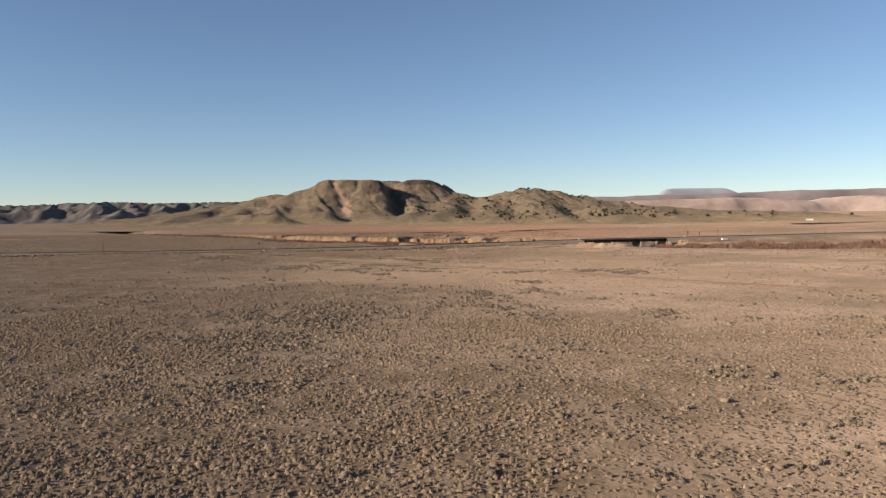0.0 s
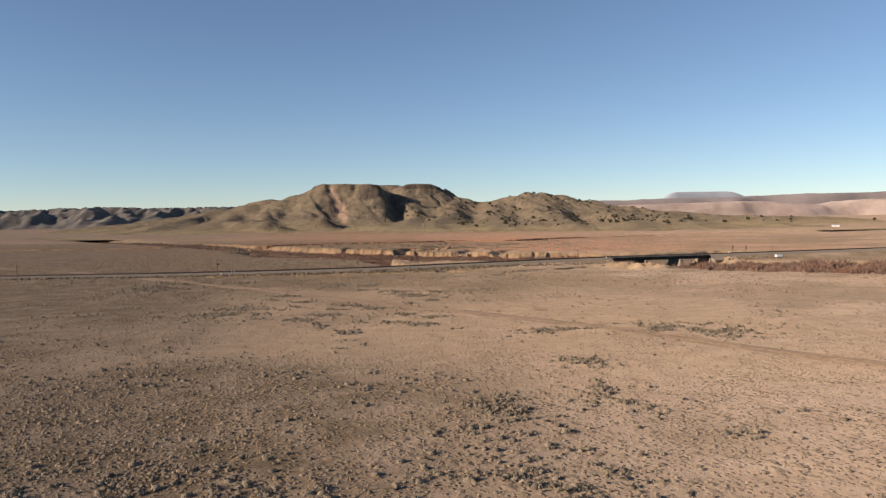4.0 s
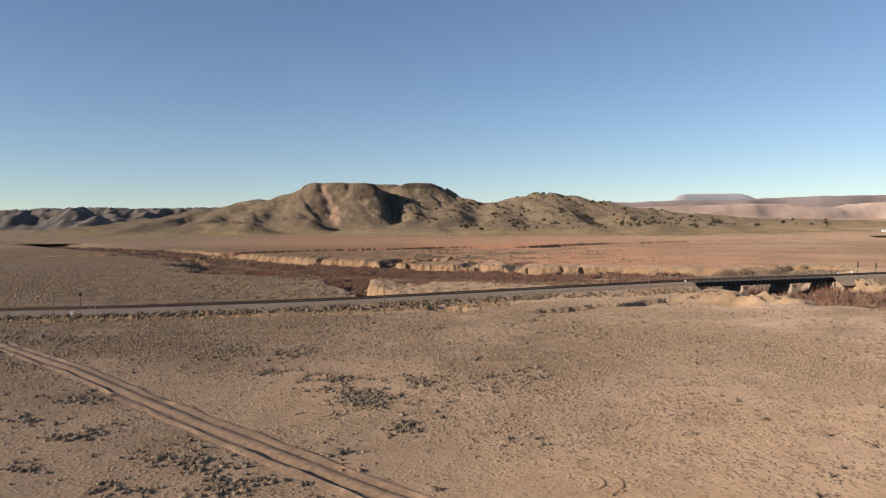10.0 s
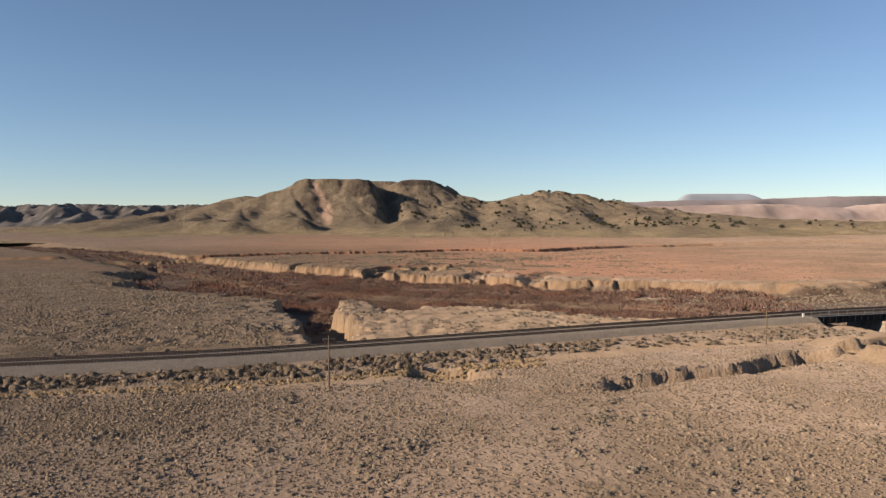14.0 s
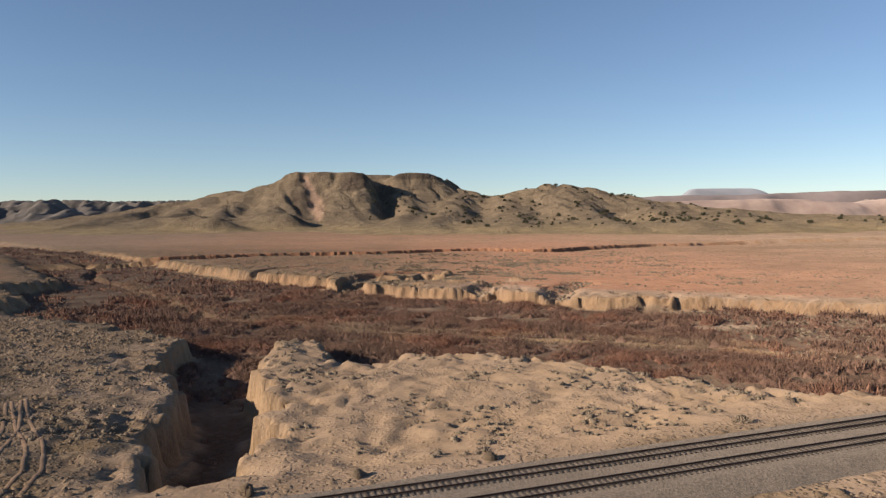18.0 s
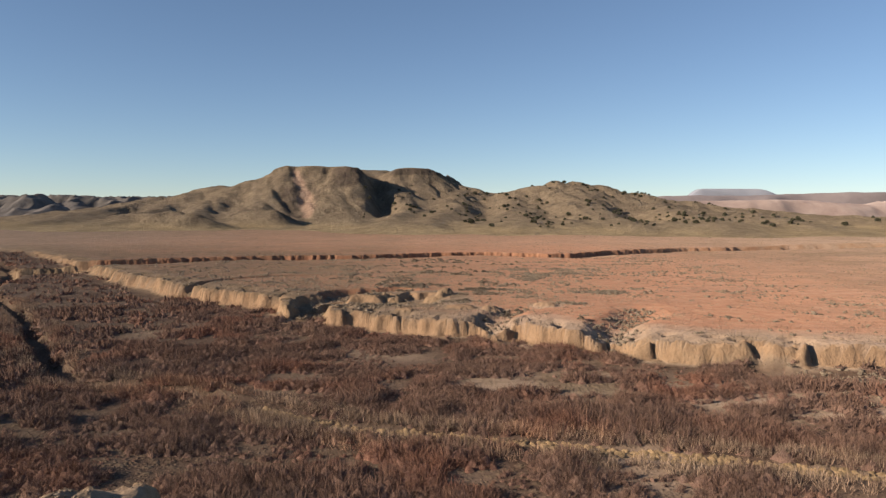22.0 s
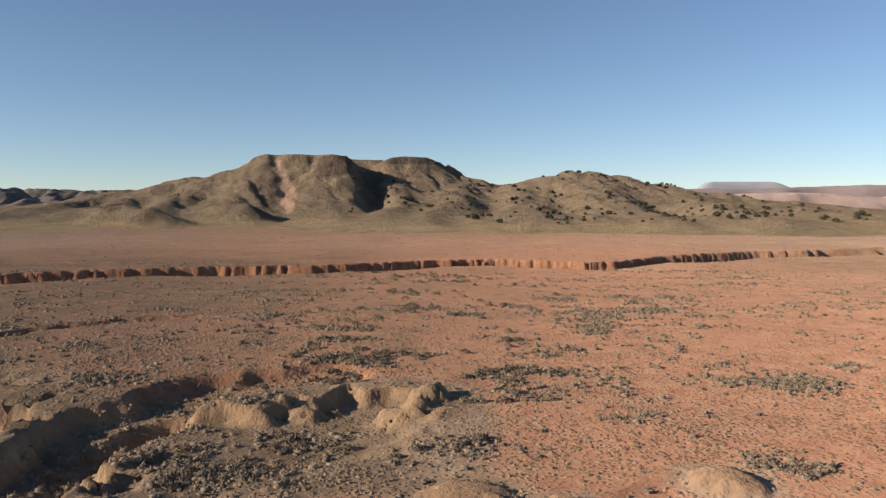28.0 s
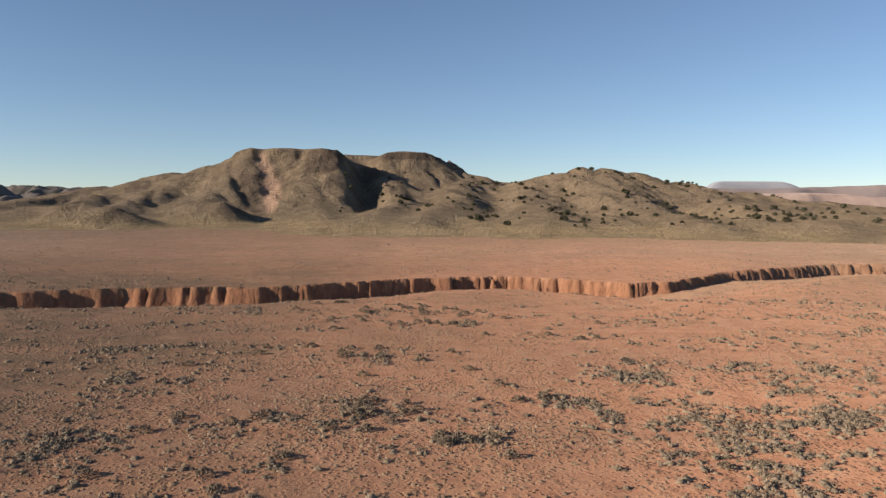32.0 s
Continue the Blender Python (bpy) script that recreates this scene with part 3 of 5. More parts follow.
# ridge lines: points (x, y, z) and the fall of the flanks
RIDGES = [
    ([(-210, 1800, 112), (-130, 1900, 118)], 0.5),
    ([(-24, 1770, 104), (0, 1760, 88), (28, 1745, 78), (52, 1738, 74), (80, 1730, 64)], 0.44),
    ([(-276, 1690, 100), (-318, 1690, 88), (-370, 1720, 76), (-405, 1740, 79), (-440, 1760, 75), (-520, 1780, 60), (-700, 1760, 34), (-900, 1700, 14)], 0.38),
    ([(80, 1730, 64), (112, 1720, 64), (140, 1705, 75), (185, 1700, 84), (225, 1700, 84), (262, 1700, 77), (330, 1690, 63), (400, 1670, 53), (490, 1640, 40), (640, 1600, 28), (900, 1600, 20)], 0.31),
    ([(28, 1745, 78), (20, 1640, 58), (10, 1540, 40), (-10, 1450, 27), (-22, 1390, 23), (-30, 1320, 17)], 0.29),
    ([(90, 1730, 62), (95, 1600, 46), (100, 1480, 32), (95, 1390, 24), (92, 1310, 17)], 0.27),
    ([(185, 1700, 84), (190, 1600, 56), (210, 1480, 36), (215, 1370, 23), (222, 1280, 16)], 0.25),
    ([(330, 1690, 63), (330, 1560, 40), (330, 1400, 25), (320, 1300, 19), (310, 1215, 13)], 0.24),
    ([(-60, 1750, 96), (-70, 1660, 66), (-62, 1580, 44), (-66, 1480, 30), (-70, 1420, 23), (-64, 1325, 17)], 0.32),
    ([(-205, 1655, 96), (-180, 1570, 52), (-150, 1500, 28), (-128, 1450, 17)], 0.40),
    ([(-318, 1690, 88), (-300, 1610, 60), (-285, 1540, 44), (-268, 1470, 33)], 0.40),
    ([(-370, 1720, 76), (-375, 1620, 52), (-360, 1520, 38), (-345, 1440, 30)], 0.32),
    ([(-440, 1760, 75), (-450, 1620, 46), (-430, 1500, 32), (-420, 1430, 26), (-440, 1380, 18)], 0.28),
    ([(-520, 1780, 60), (-560, 1560, 30), (-560, 1420, 16)], 0.26),
    ([(-430, 1440, 27), (-357, 1400, 33), (-318, 1376, 29), (-299, 1366, 20)], 0.68),
    ([(-300, 1490, 38), (-255, 1444, 36), (-230, 1426, 32), (-213, 1415, 21)], 0.70),
    ([(430, 1500, 32), (420, 1360, 22), (410, 1270, 14)], 0.24),
    ([(-140, 1470, 24), (-120, 1420, 21), (-112, 1380, 15)], 0.36),
    ([(30, 1380, 22), (36, 1345, 17)], 0.34), ([(150, 1385, 23), (160, 1340, 17)], 0.32), ([(268, 1330, 21), (276, 1290, 15)], 0.32), ([(520, 1420, 22), (560, 1330, 15)], 0.25),
]


def hill_height(x, y):
    # the flanks are carved by warping the plan
    wx = x + 9 * fbm(x, y, 80, 3, 81)
    wy = y + 9 * fbm(x, y, 80, 3, 84)
    d, _ = along(x + 3.5 * fbm(x, y, 34, 3, 82), y + 3.5 * fbm(x, y, 34, 3, 83), RIM + RIM[:1])
    d = np.where(inside(x, y, RIM), 0, d)
    rills = np.abs(fbm(x + 0.35 * y, 0.22 * y, 17, 3, 85))
    best = 112 - 138 * (1 - np.exp(-(d + 5.0 * np.clip(0.5 - rills, 0, 1) * step(4, 40, d)) / 165))
    for line, fall in RIDGES:
        for (ax, ay, az), (bx, by, bz) in zip(line, line[1:]):
            ux, uy = bx - ax, by - ay
            t = np.clip(((wx - ax) * ux + (wy - ay) * uy) / (ux * ux + uy * uy), 0, 1)
            e = np.hypot(wx - ax - t * ux, wy - ay - t * uy)
            h = az + t * (bz - az) - fall * (np.sqrt(e * e + 100) - 10)
            k = 4.0
            m = np.maximum(best, h)
            best = m + k * 0.5 * np.maximum(0, 1 - np.abs(best - h) / (2 * k)) ** 2
    return best


def build_hills():
    xs = spaced([(-1000, 10), (-560, 3.2), (420, 7), (1000, 1)])
    ys = spaced([(1155, 6), (1330, 3.0), (1780, 8), (2150, 1)])
    X, Y = np.meshgrid(xs, ys)
    Z = hill_height(X, Y)
    foot = base_height(X, Y)
    cap = np.interp(X, [-330, -285, -266, -165, -142, -112, -70, -30, 10], [98, 107, 110.5, 108, 104, 106, 113, 110, 95]) + 0.5 * fbm(X, Y, 30, 3, 86)
    Z = np.where((Y < 1830) & (X < 0) & (X > -320), np.minimum(Z, cap), Z)
    # ravines down the face
    for line, width, deep in (([(-250, 1672), (-226, 1600), (-208, 1530), (-196, 1478)], 9, 8), ([(-284, 1640), (-262, 1590), (-234, 1535), (-212, 1490)], 9, 6), ([(-222, 1640), (-204, 1580), (-194, 1530)], 7, 5),
                              ([(-130, 1765), (-122, 1700), (-114, 1640), (-98, 1570), (-88, 1500)], 17, 33),
                              ([(48, 1700), (58, 1600), (52, 1480)], 22, 8), ([(140, 1660), (150, 1540), (152, 1420)], 22, 8), ([(268, 1650), (272, 1520), (262, 1400)], 30, 10), ([(-335, 1660), (-328, 1580), (-310, 1480)], 22, 9), ([(-410, 1690), (-405, 1580), (-390, 1480)], 26, 8), ([(-500, 1700), (-500, 1560)], 34, 10)):
        d, t = along(X + 5 * fbm(X, Y, 40, 2, 88), Y, line)
        Z = Z - deep * np.exp(-(d / width) ** 2) * np.sin(np.clip(t, 0.05, 0.95) * np.pi) ** 0.6
    over = np.clip((Z - foot) / 40, 0, 1)
    gully = np.abs(fbm(X + 0.4 * Y, Y * 0.5, 38, 3, 91))
    top = step(0.90, 0.97, Z / 112)
    Z = Z - over * (1 - top) * 3.2 * (1 - np.clip(gully * 1.7, 0, 1)) + (0.9 * fbm(X, Y, 20, 4, 95) - 1.6 * np.clip(0.35 - np.abs(fbm(X + 0.3 * Y, 0.5 * Y, 15, 3, 93)), 0, 1)) * (0.3 + over) * (1 - 0.8 * top)
    over = Z - foot
    Z = foot + np.where(over > 60, over, 6 * np.log1p(np.exp(np.minimum(over, 60) / 6))) * step(1160, 1300, Y) * step(990, 800, np.abs(X)) - 0.6
    apron = np.exp(-np.clip(over - 1, 0, 99) / 6)
    gx, gy = np.gradient(Z, ys, xs)
    slope = np.hypot(gx, gy)
    ragged = 0.25 * fbm(X, Y, 22, 3, 96)
    crag = step(-192, -176, X + 12 * ragged) * (1 - step(-142, -134, X)) * (Y < 1730) * step(66, 78, Z + 14 * ragged) * (1 - step(104, 107, Z))
    band = step(-104, -88, X) * (1 - step(-16, -6, X)) * step(96, 101, Z + 8 * ragged) * (1 - step(109, 111, Z))
    # left knolls' faces turned from the sun: their shade is put into colour
    knoll_shade = step(-425, -395, X) * (Y < 1500) * (X < -195) * step(0.22, 0.42, slope) * step(0.03, -0.12, gy)
    u = (X + 257 - np.interp(Y, [1478, 1530, 1590, 1650, 1672], [62, 52, 36, 10, 2])) / np.interp(Y, [1478, 1500, 1560, 1640, 1668], [3, 8, 11.5, 8, 4]) + 0.35 * vnoise(X, Y, 14, 98) + 0.25 * vnoise(X, Y * 0.3, 5, 99)
    scar = np.exp(-u ** 4) * step(1478, 1500, Y) * (1 - step(1655, 1672, Y))
    shale = 0.75 * np.exp(-((u + 2.5) / 1.5) ** 4) * step(1470, 1495, Y) * (1 - step(1590, 1635, Y)) + 0.5 * np.exp(-((u - 1.7) / 0.6) ** 4) * step(1530, 1560, Y) * (1 - step(1610, 1650, Y))
    rock_shade = np.clip(step(0.62, 0.95, slope) * 0.45 + 1.0 * crag + 0.8 * band + 0.7 * knoll_shade + shale, 0, 1)
    Z = Z + np.clip(crag + 0.7 * band + 0.3 * knoll_shade, 0, 1) * (3.4 * np.abs(fbm(X, Y, 11, 3, 97)) - 1.2) - 1.2 * shale * np.abs(fbm(X + 0.5 * Y, 0.25 * Y, 6, 2, 92))
    me = mesh_from("hill", np.stack([X, Y, Z], -1).reshape(-1, 3), grid_faces(len(xs), len(ys)), [HILL], smooth=True)
    put_attr(me, "rock_shade", rock_shade)
    put_attr(me, "scar", scar)
    put_attr(me, "foot", apron)
    return tagged(new("hill", me), "flat-topped brown hill with dry grass, dark crags and a pale scar", "hill", kind="structure"), (xs, ys, Z)


hill, HILL_GRID = build_hills()


def hill_at(x, y, grid=None):
    """Height of the meshed hill, or of another grid, at a place."""
    xs, ys, Z = grid or HILL_GRID
    i, j = np.clip(np.searchsorted(xs, x), 1, len(xs) - 1), np.clip(np.searchsorted(ys, y), 1, len(ys) - 1)
    fx, fy = (x - xs[i - 1]) / (xs[i] - xs[i - 1]), (y - ys[j - 1]) / (ys[j] - ys[j - 1])
    return (Z[j - 1, i - 1] * (1 - fx) + Z[j - 1, i] * fx) * (1 - fy) + (Z[j, i - 1] * (1 - fx) + Z[j, i] * fx) * fy


def ground_at(x, y):
    """Height of the meshed ground."""
    out = np.zeros(np.shape(x))
    for grid in GROUND_GRIDS:
        on = (y >= grid[1][0]) & (y <= grid[1][-1])
        out = np.where(on, hill_at(x, np.clip(y, grid[1][0], grid[1][-1]), grid), out)
    return out


def far_range(name, x0, x1, y0, depth, top, mat, label, rough, seed, flat=0.0, nx=220, ny=40):
    """A low range: top(x) gives its skyline."""
    xs, ys = np.linspace(x0, x1, nx), np.linspace(y0, y0 + depth, ny)
    X, Y = np.meshgrid(xs, ys)
    v = (Y - y0) / depth
    rise = step(0, 0.55 - 0.3 * flat, v + 0.18 * fbm(X, Y, rough * 5, 3, seed)) * (1 - step(0.85, 1.0, v))
    Z = top(X) * rise * (1 - (1 - flat) * 0.45 * np.abs(fbm(X, Y, rough * 2.2, 4, seed + 1))) + 10
    Z = np.where(v < 0.03, -20, Z)
    me = mesh_from(name, np.stack([X, Y, Z], -1).reshape(-1, 3), grid_faces(nx, ny), [mat], smooth=True)
    return tagged(new(name, me), label, "hill", kind="structure")


far_range("far_hills", -2600, -560, 2350, 700, lambda x: 84 + 14 * vnoise(x, x * 0, 260, 3) + 8 * step(-1700, -2200, x), FARHILL, "low dark eroded hills on the skyline", 42, 101, 0.0, 340, 60)
far_range("mesa", 700, 4300, 3700, 500, lambda x: 92 + 20 * vnoise(x, x * 0, 300, 5), MESA, "pale pink banded mesa cliffs far off", 90, 111, 0.6)
far_range("mesa_top", 650, 4400, 4150, 500, lambda x: 126 + 32 * step(700, 2900, x) + 3 * vnoise(x, x * 0, 500, 6), MESATOP, "long dusky flat-topped mesa on the skyline", 120, 121, 0.9)
far_range("far_butte", 1240, 2240, 4600, 120, lambda x: 180 * step(1230, 1460, x) * (1 - step(1760, 2200, x)), BLUEMESA, "hazy blue-grey table mountain on the skyline", 150, 131, 1.0, 120, 14)

# ---- railway ----
_sx = np.arange(-2600, 2201, 2.0)
_sy = np.interp(_sx, [p[0] for p in RAILS], [p[1] for p in RAILS])
_kern = np.exp(-np.linspace(-2, 2, 25) ** 2)
_sy = np.convolve(np.pad(_sy, 12, mode="reflect", reflect_type="odd"), _kern / _kern.sum(), "valid")
_slope = np.gradient(_sy, _sx)
_len = np.concatenate([[0], np.cumsum(np.hypot(np.diff(_sx), np.diff(_sy)))])


def rail_point(x, off=0.0):
    """Plan position beside the line at x, off metres to its far side; and its heading."""
    y, m = np.interp(x, _sx, _sy), np.interp(x, _sx, _slope)
    n = np.hypot(1, m)
    return x - off * m / n, y + off / n, np.arctan(m)


def sweep(name, xs, profile, mat, smooth=False):
    """A strip along the line: profile points are (offset, height)."""
    rows = []
    for off, h in profile:
        px, py, _ = rail_point(xs, off)
        rows.append(np.stack([px, py, h + rail_lift(xs) * (1.0 if h > 1.0 else 0.3)], 1))
    v = np.stack(rows, 1)
    return mesh_from(name, v.reshape(-1, 3), grid_faces(len(profile), len(xs)), [mat], smooth), v


def build_embankment(x0, x1, fine):
    xs = np.arange(x0, x1 + fine / 2, fine)
    prof = [(-10.6, -0.5), (-9.4, 0.0), (-8.2, 0.4), (-7.0, 1.0), (-5.7, 1.75), (-5.0, 2.02), (-4.2, 2.06), (-2.3, 2.08), (0, 2.0), (2.3, 2.08), (4.2, 2.06), (5.0, 2.02), (6.0, 1.5), (7.4, 0.8), (8.8, 0.2), (10.0, -0.5)]
    me, v = sweep("embankment", xs, prof, BALLAST)
    co = v.reshape(-1, 3).astype(np.float32)
    lump = np.tile([1, 1, 1, 1, 0.8, 0.3, 0, 0, 0.3, 0, 0, 0.3, 0.8, 1, 1, 1], len(xs)) * (0.07 * fbm(co[:, 0], co[:, 1], 0.9, 2, 5) + 0.18 * vnoise(co[:, 0], co[:, 1], 6, 6))
    co[:, 2] += lump
    me.vertices.foreach_set("co", co.ravel())
    me.update()
    return tagged(new("embankment", me), "grey crushed-stone railway embankment", "embankment", kind="structure")


for a, b, f in ((-2500, -160, 10), (-160, 87, 0.8), (145, 330, 1.5), (330, 2100, 12)):
    build_embankment(a, b, f)

RAIL_PROFILE = [(-0.07, 0), (-0.07, 0.03), (-0.012, 0.05), (-0.012, 0.12), (-0.036, 0.135), (-0.036, 0.172), (0.036, 0.172), (0.036, 0.135), (0.012, 0.12), (0.012, 0.05), (0.07, 0.03), (0.07, 0)]


def sleeper_mesh():
    bm = bmesh.new()
    box(bm, (-0.115, -1.3, -0.16), (0.115, 1.3, 0.05), bevel=0.02)
    for s in (-0.75, 0.75):
        box(bm, (-0.1, s - 0.19, 0.05), (0.1, s + 0.19, 0.07))
    me = bpy.data.meshes.new("sleeper")
    bm.to_mesh(me)
    bm.free()
    me.materials.append(SLEEPER)
    return me


def build_track(off, label):
    track = tagged(new("railway_track"), label, "railway track", "tracks of the line")
    for s in (-0.75, 0.75):
        for a, b, h in ((-2400, -200, 20), (-200, 330, 2.0), (330, 2100, 20)):
            me, _ = sweep("rail", np.arange(a, b + h / 2, h), [(off + s + u, 2.155 + w) for u, w in RAIL_PROFILE], RAIL)
            ob = new("rail", me)
            ob.parent = track
    me = sleeper_mesh()
    s_mid = np.interp(-42, _sx, _len)
    for k in range(150):
        x = float(np.interp(s_mid + 0.61 * k, _len, _sx))
        px, py, a = rail_point(x, off)
        ob = new("sleeper", me)
        ob.matrix_world = Matrix.Translation((px, py, 2.085 + float(rail_lift(x)))) @ Matrix.Rotation(float(a), 4, "Z")
        ob.parent = track
    # the sleepers further along, joined
    s_all = np.concatenate([np.arange(np.interp(-230, _sx, _len), s_mid - 0.3, 0.61), np.arange(s_mid + 0.61 * 150, np.interp(260, _sx, _len), 0.61)])
    px, py, a = rail_point(np.interp(s_all, _len, _sx), off)
    unit = np.array([[x, y, z] for z in (-0.16, 0.05) for x, y in ((-0.115, -1.3), (0.115, -1.3), (0.115, 1.3), (-0.115, 1.3))])
    c, s = np.cos(a)[:, None], np.sin(a)[:, None]
    v = np.stack([unit[None, :, 0] * c - unit[None, :, 1] * s + px[:, None], unit[None, :, 0] * s + unit[None, :, 1] * c + py[:, None], unit[None, :, 2] + 2.085 + rail_lift(px)[:, None]], -1).reshape(-1, 3)
    f = np.array([[4, 5, 6, 7], [0, 1, 5, 4], [1, 2, 6, 5], [2, 3, 7, 6], [3, 0, 4, 7]])
    f = (np.arange(len(px))[:, None, None] * 8 + f[None]).reshape(-1, 4)
    ob = new("sleeper_run", mesh_from("sleeper_run", v, f, [SLEEPER]))
    ob.parent = track
    tagged(ob, kind="stuff")


build_track(-2.35, "rusty railway track on dark sleepers in grey ballast")
build_track(2.35, "rusty railway track on dark sleepers in grey ballast")


def build_bridge():
    bx0, bx1 = 86.0, 146.0
    x0, y0, a = rail_point(bx0)
    x1, y1, _ = rail_point(bx1)
    length = float(np.hypot(x1 - x0, y1 - y0))
    m = Matrix.Translation((float(x0), float(y0), 0.56)) @ Matrix.Rotation(math.atan2(y1 - y0, x1 - x0), 4, "Z")
    bridge = tagged(new("railway_bridge"), "dark steel girder railway bridge on pale concrete piers", "bridge")
    bridge.matrix_world = m
    piers = (length * 0.36, length * 0.70)
    spans = [(0.0, piers[0]), (piers[0], piers[1]), (piers[1], length)]
    for s0, s1 in spans:
        for w in (-4.2, -0.6, 0.6, 4.2):
            bm = bmesh.new()
            box(bm, (s0 + 0.06, w - 0.02, 0.0), (s1 - 0.06, w + 0.02, 1.7))
            for z in (0.0, 1.66):
                box(bm, (s0 + 0.06, w - 0.2, z), (s1 - 0.06, w + 0.2, z + 0.05))
            n = int((s1 - s0) / 1.25)
            for k in range(n + 1):
                s = s0 + 0.1 + (s1 - s0 - 0.2) * k / n
                box(bm, (s - 0.03, w - 0.18, 0.05), (s + 0.03, w + 0.18, 1.66))
            part("girder", bm, STEEL, bridge, "dark riveted steel plate girder")
    bm = bmesh.new()
    n = int(length / 0.45)
    for k in range(n):
        s = (k + 0.5) * length / n
        box(bm, (s - 0.12, -4.9, 1.72), (s + 0.12, 4.9, 2.02))
    part("deck_ties", bm, SLEEPER, bridge, "dark timber deck ties")
    for side in (-5.2, 5.2):
        bm = bmesh.new()
        box(bm, (0, side - 0.45, 1.80), (length, side + 0.45, 1.88))
        part("walkway", bm, GALV, bridge, "grey steel grating walkway")
        bm = bmesh.new()
        box(bm, (-0.05, -0.03, 1.45), (0.05, 0.03, 1.8))
        box(bm, (-0.05, -0.03, 0.35), (0.05, 0.03, 1.8), Matrix.Translation((0, 0.55 * np.sign(-side), 0)))
        bracket = bpy.data.meshes.new("bracket")
        bm.to_mesh(bracket)
        bm.free()
        bracket.materials.append(GALV)
        for k in range(34):
            ob = new("bracket", bracket)
            ob.parent = bridge
            ob.location = (0.6 + (length - 1.2) * k / 33, side - 0.1 * np.sign(side), 0)
        rail = new("handrail")
        rail.parent = bridge
        for z in (2.45, 3.0):
            bm = bmesh.new()
            rod(bm, (0, side, z), (length, side, z), 0.035, n=6)
            part("bar", bm, GALV, rail)
        for k in range(25):
            bm = bmesh.new()
            s = 0.1 + (length - 0.2) * k / 24
            box(bm, (s - 0.04, side - 0.04, 1.88), (s + 0.04, side + 0.04, 3.03))
            part("post", bm, GALV, rail)
    for s in piers:
        bm = bmesh.new()
        box(bm, (s - 0.95, -5.6, -7.5), (s + 0.95, 5.6, -0.75), bevel=0.12)
        for v in bm.verts:
            if v.co.z < -3:
                v.co.x = s + (v.co.x - s) * 2.4
                v.co.y *= 1.25
        p = part("pier", bm, CONCRETE, bridge, "pale battered concrete pier")
        bm = bmesh.new()
        box(bm, (s - 1.25, -6.0, -0.75), (s + 1.25, 6.0, -0.05), bevel=0.08)
        cap = part("pier_cap", bm, CONCRETE, p)
    for s, d in ((-0.2, -1), (length + 0.2, 1)):
        bm = bmesh.new()
        box(bm, (s - 0.9, -5.6, -6), (s + 0.9, 5.6, -0.05), bevel=0.08)
        box(bm, (s + d * 0.9 - 0.25, -5.4, -0.05), (s + d * 0.9 + 0.25, 5.4, 1.9), bevel=0.05)
        part("abutment", bm, CONCRETE, bridge, "pale concrete abutment")
        for side in (-5.6, 5.6):
            bm = bmesh.new()
            # wing wall that falls away along the bank
            out = 1 if side > 0 else -1
            pts = [(s, side, 1.9), (s - d * 0.6, side + out * 5.5, -3.2), (s - d * 0.6, side + out * 5.5, -6), (s, side, -6)]
            quad = [bm.verts.new(p) for p in pts] + [bm.verts.new((p[0] + d * 0.5, p[1], p[2])) for p in pts]
            for f in ((0, 1, 2, 3), (7, 6, 5, 4), (0, 4, 5, 1), (1, 5, 6, 2), (2, 6, 7, 3), (3, 7, 4, 0)):
                bm.faces.new([quad[i] for i in f])
            part("wing_wall", bm, CONCRETE, bridge, "sloping concrete wing wall")
    return bridge


build_bridge()


def ground_z(x, y):
    return float(land(np.array([float(x)]), np.array([float(y)]))[0][0])


def build_pole(x, y, height, lean=0.0):
    pole = tagged(new("utility_pole"), "weathered wooden line pole with a short crossarm", "utility pole", "line poles")
    bm = rod(bmesh.new(), (0, 0, -0.3), (lean, 0, height), 0.15, 0.10, 10)
    part("shaft", bm, POLE, pole)
    bm = bmesh.new()
    box(bm, (-0.9 + lean, -0.06, height - 0.65), (0.9 + lean, 0.06, height - 0.52), bevel=0.01)
    part("crossarm", bm, POLE, pole)
    for k in (-0.8, -0.4, 0.4, 0.8):
        bm = rod(bmesh.new(), (k + lean, 0, height - 0.52), (k + lean, 0, height - 0.36), 0.045, 0.03, 8)
        part("insulator", bm, GREYMETAL, pole, "small grey insulator")
    pole.matrix_world = pose(x, y, ground_z(x, y), 0, 0, 18)
    return pole


for px, py, ph in ((-15.6, 401.3, 8.1), (66.0, 435.5, 7.9), (-97.0, 385.0, 8.0), (-178, 377, 8.0), (176.0, 466, 8.0), (262, 497, 8.0)):
    build_pole(px, py, ph, 0.05)


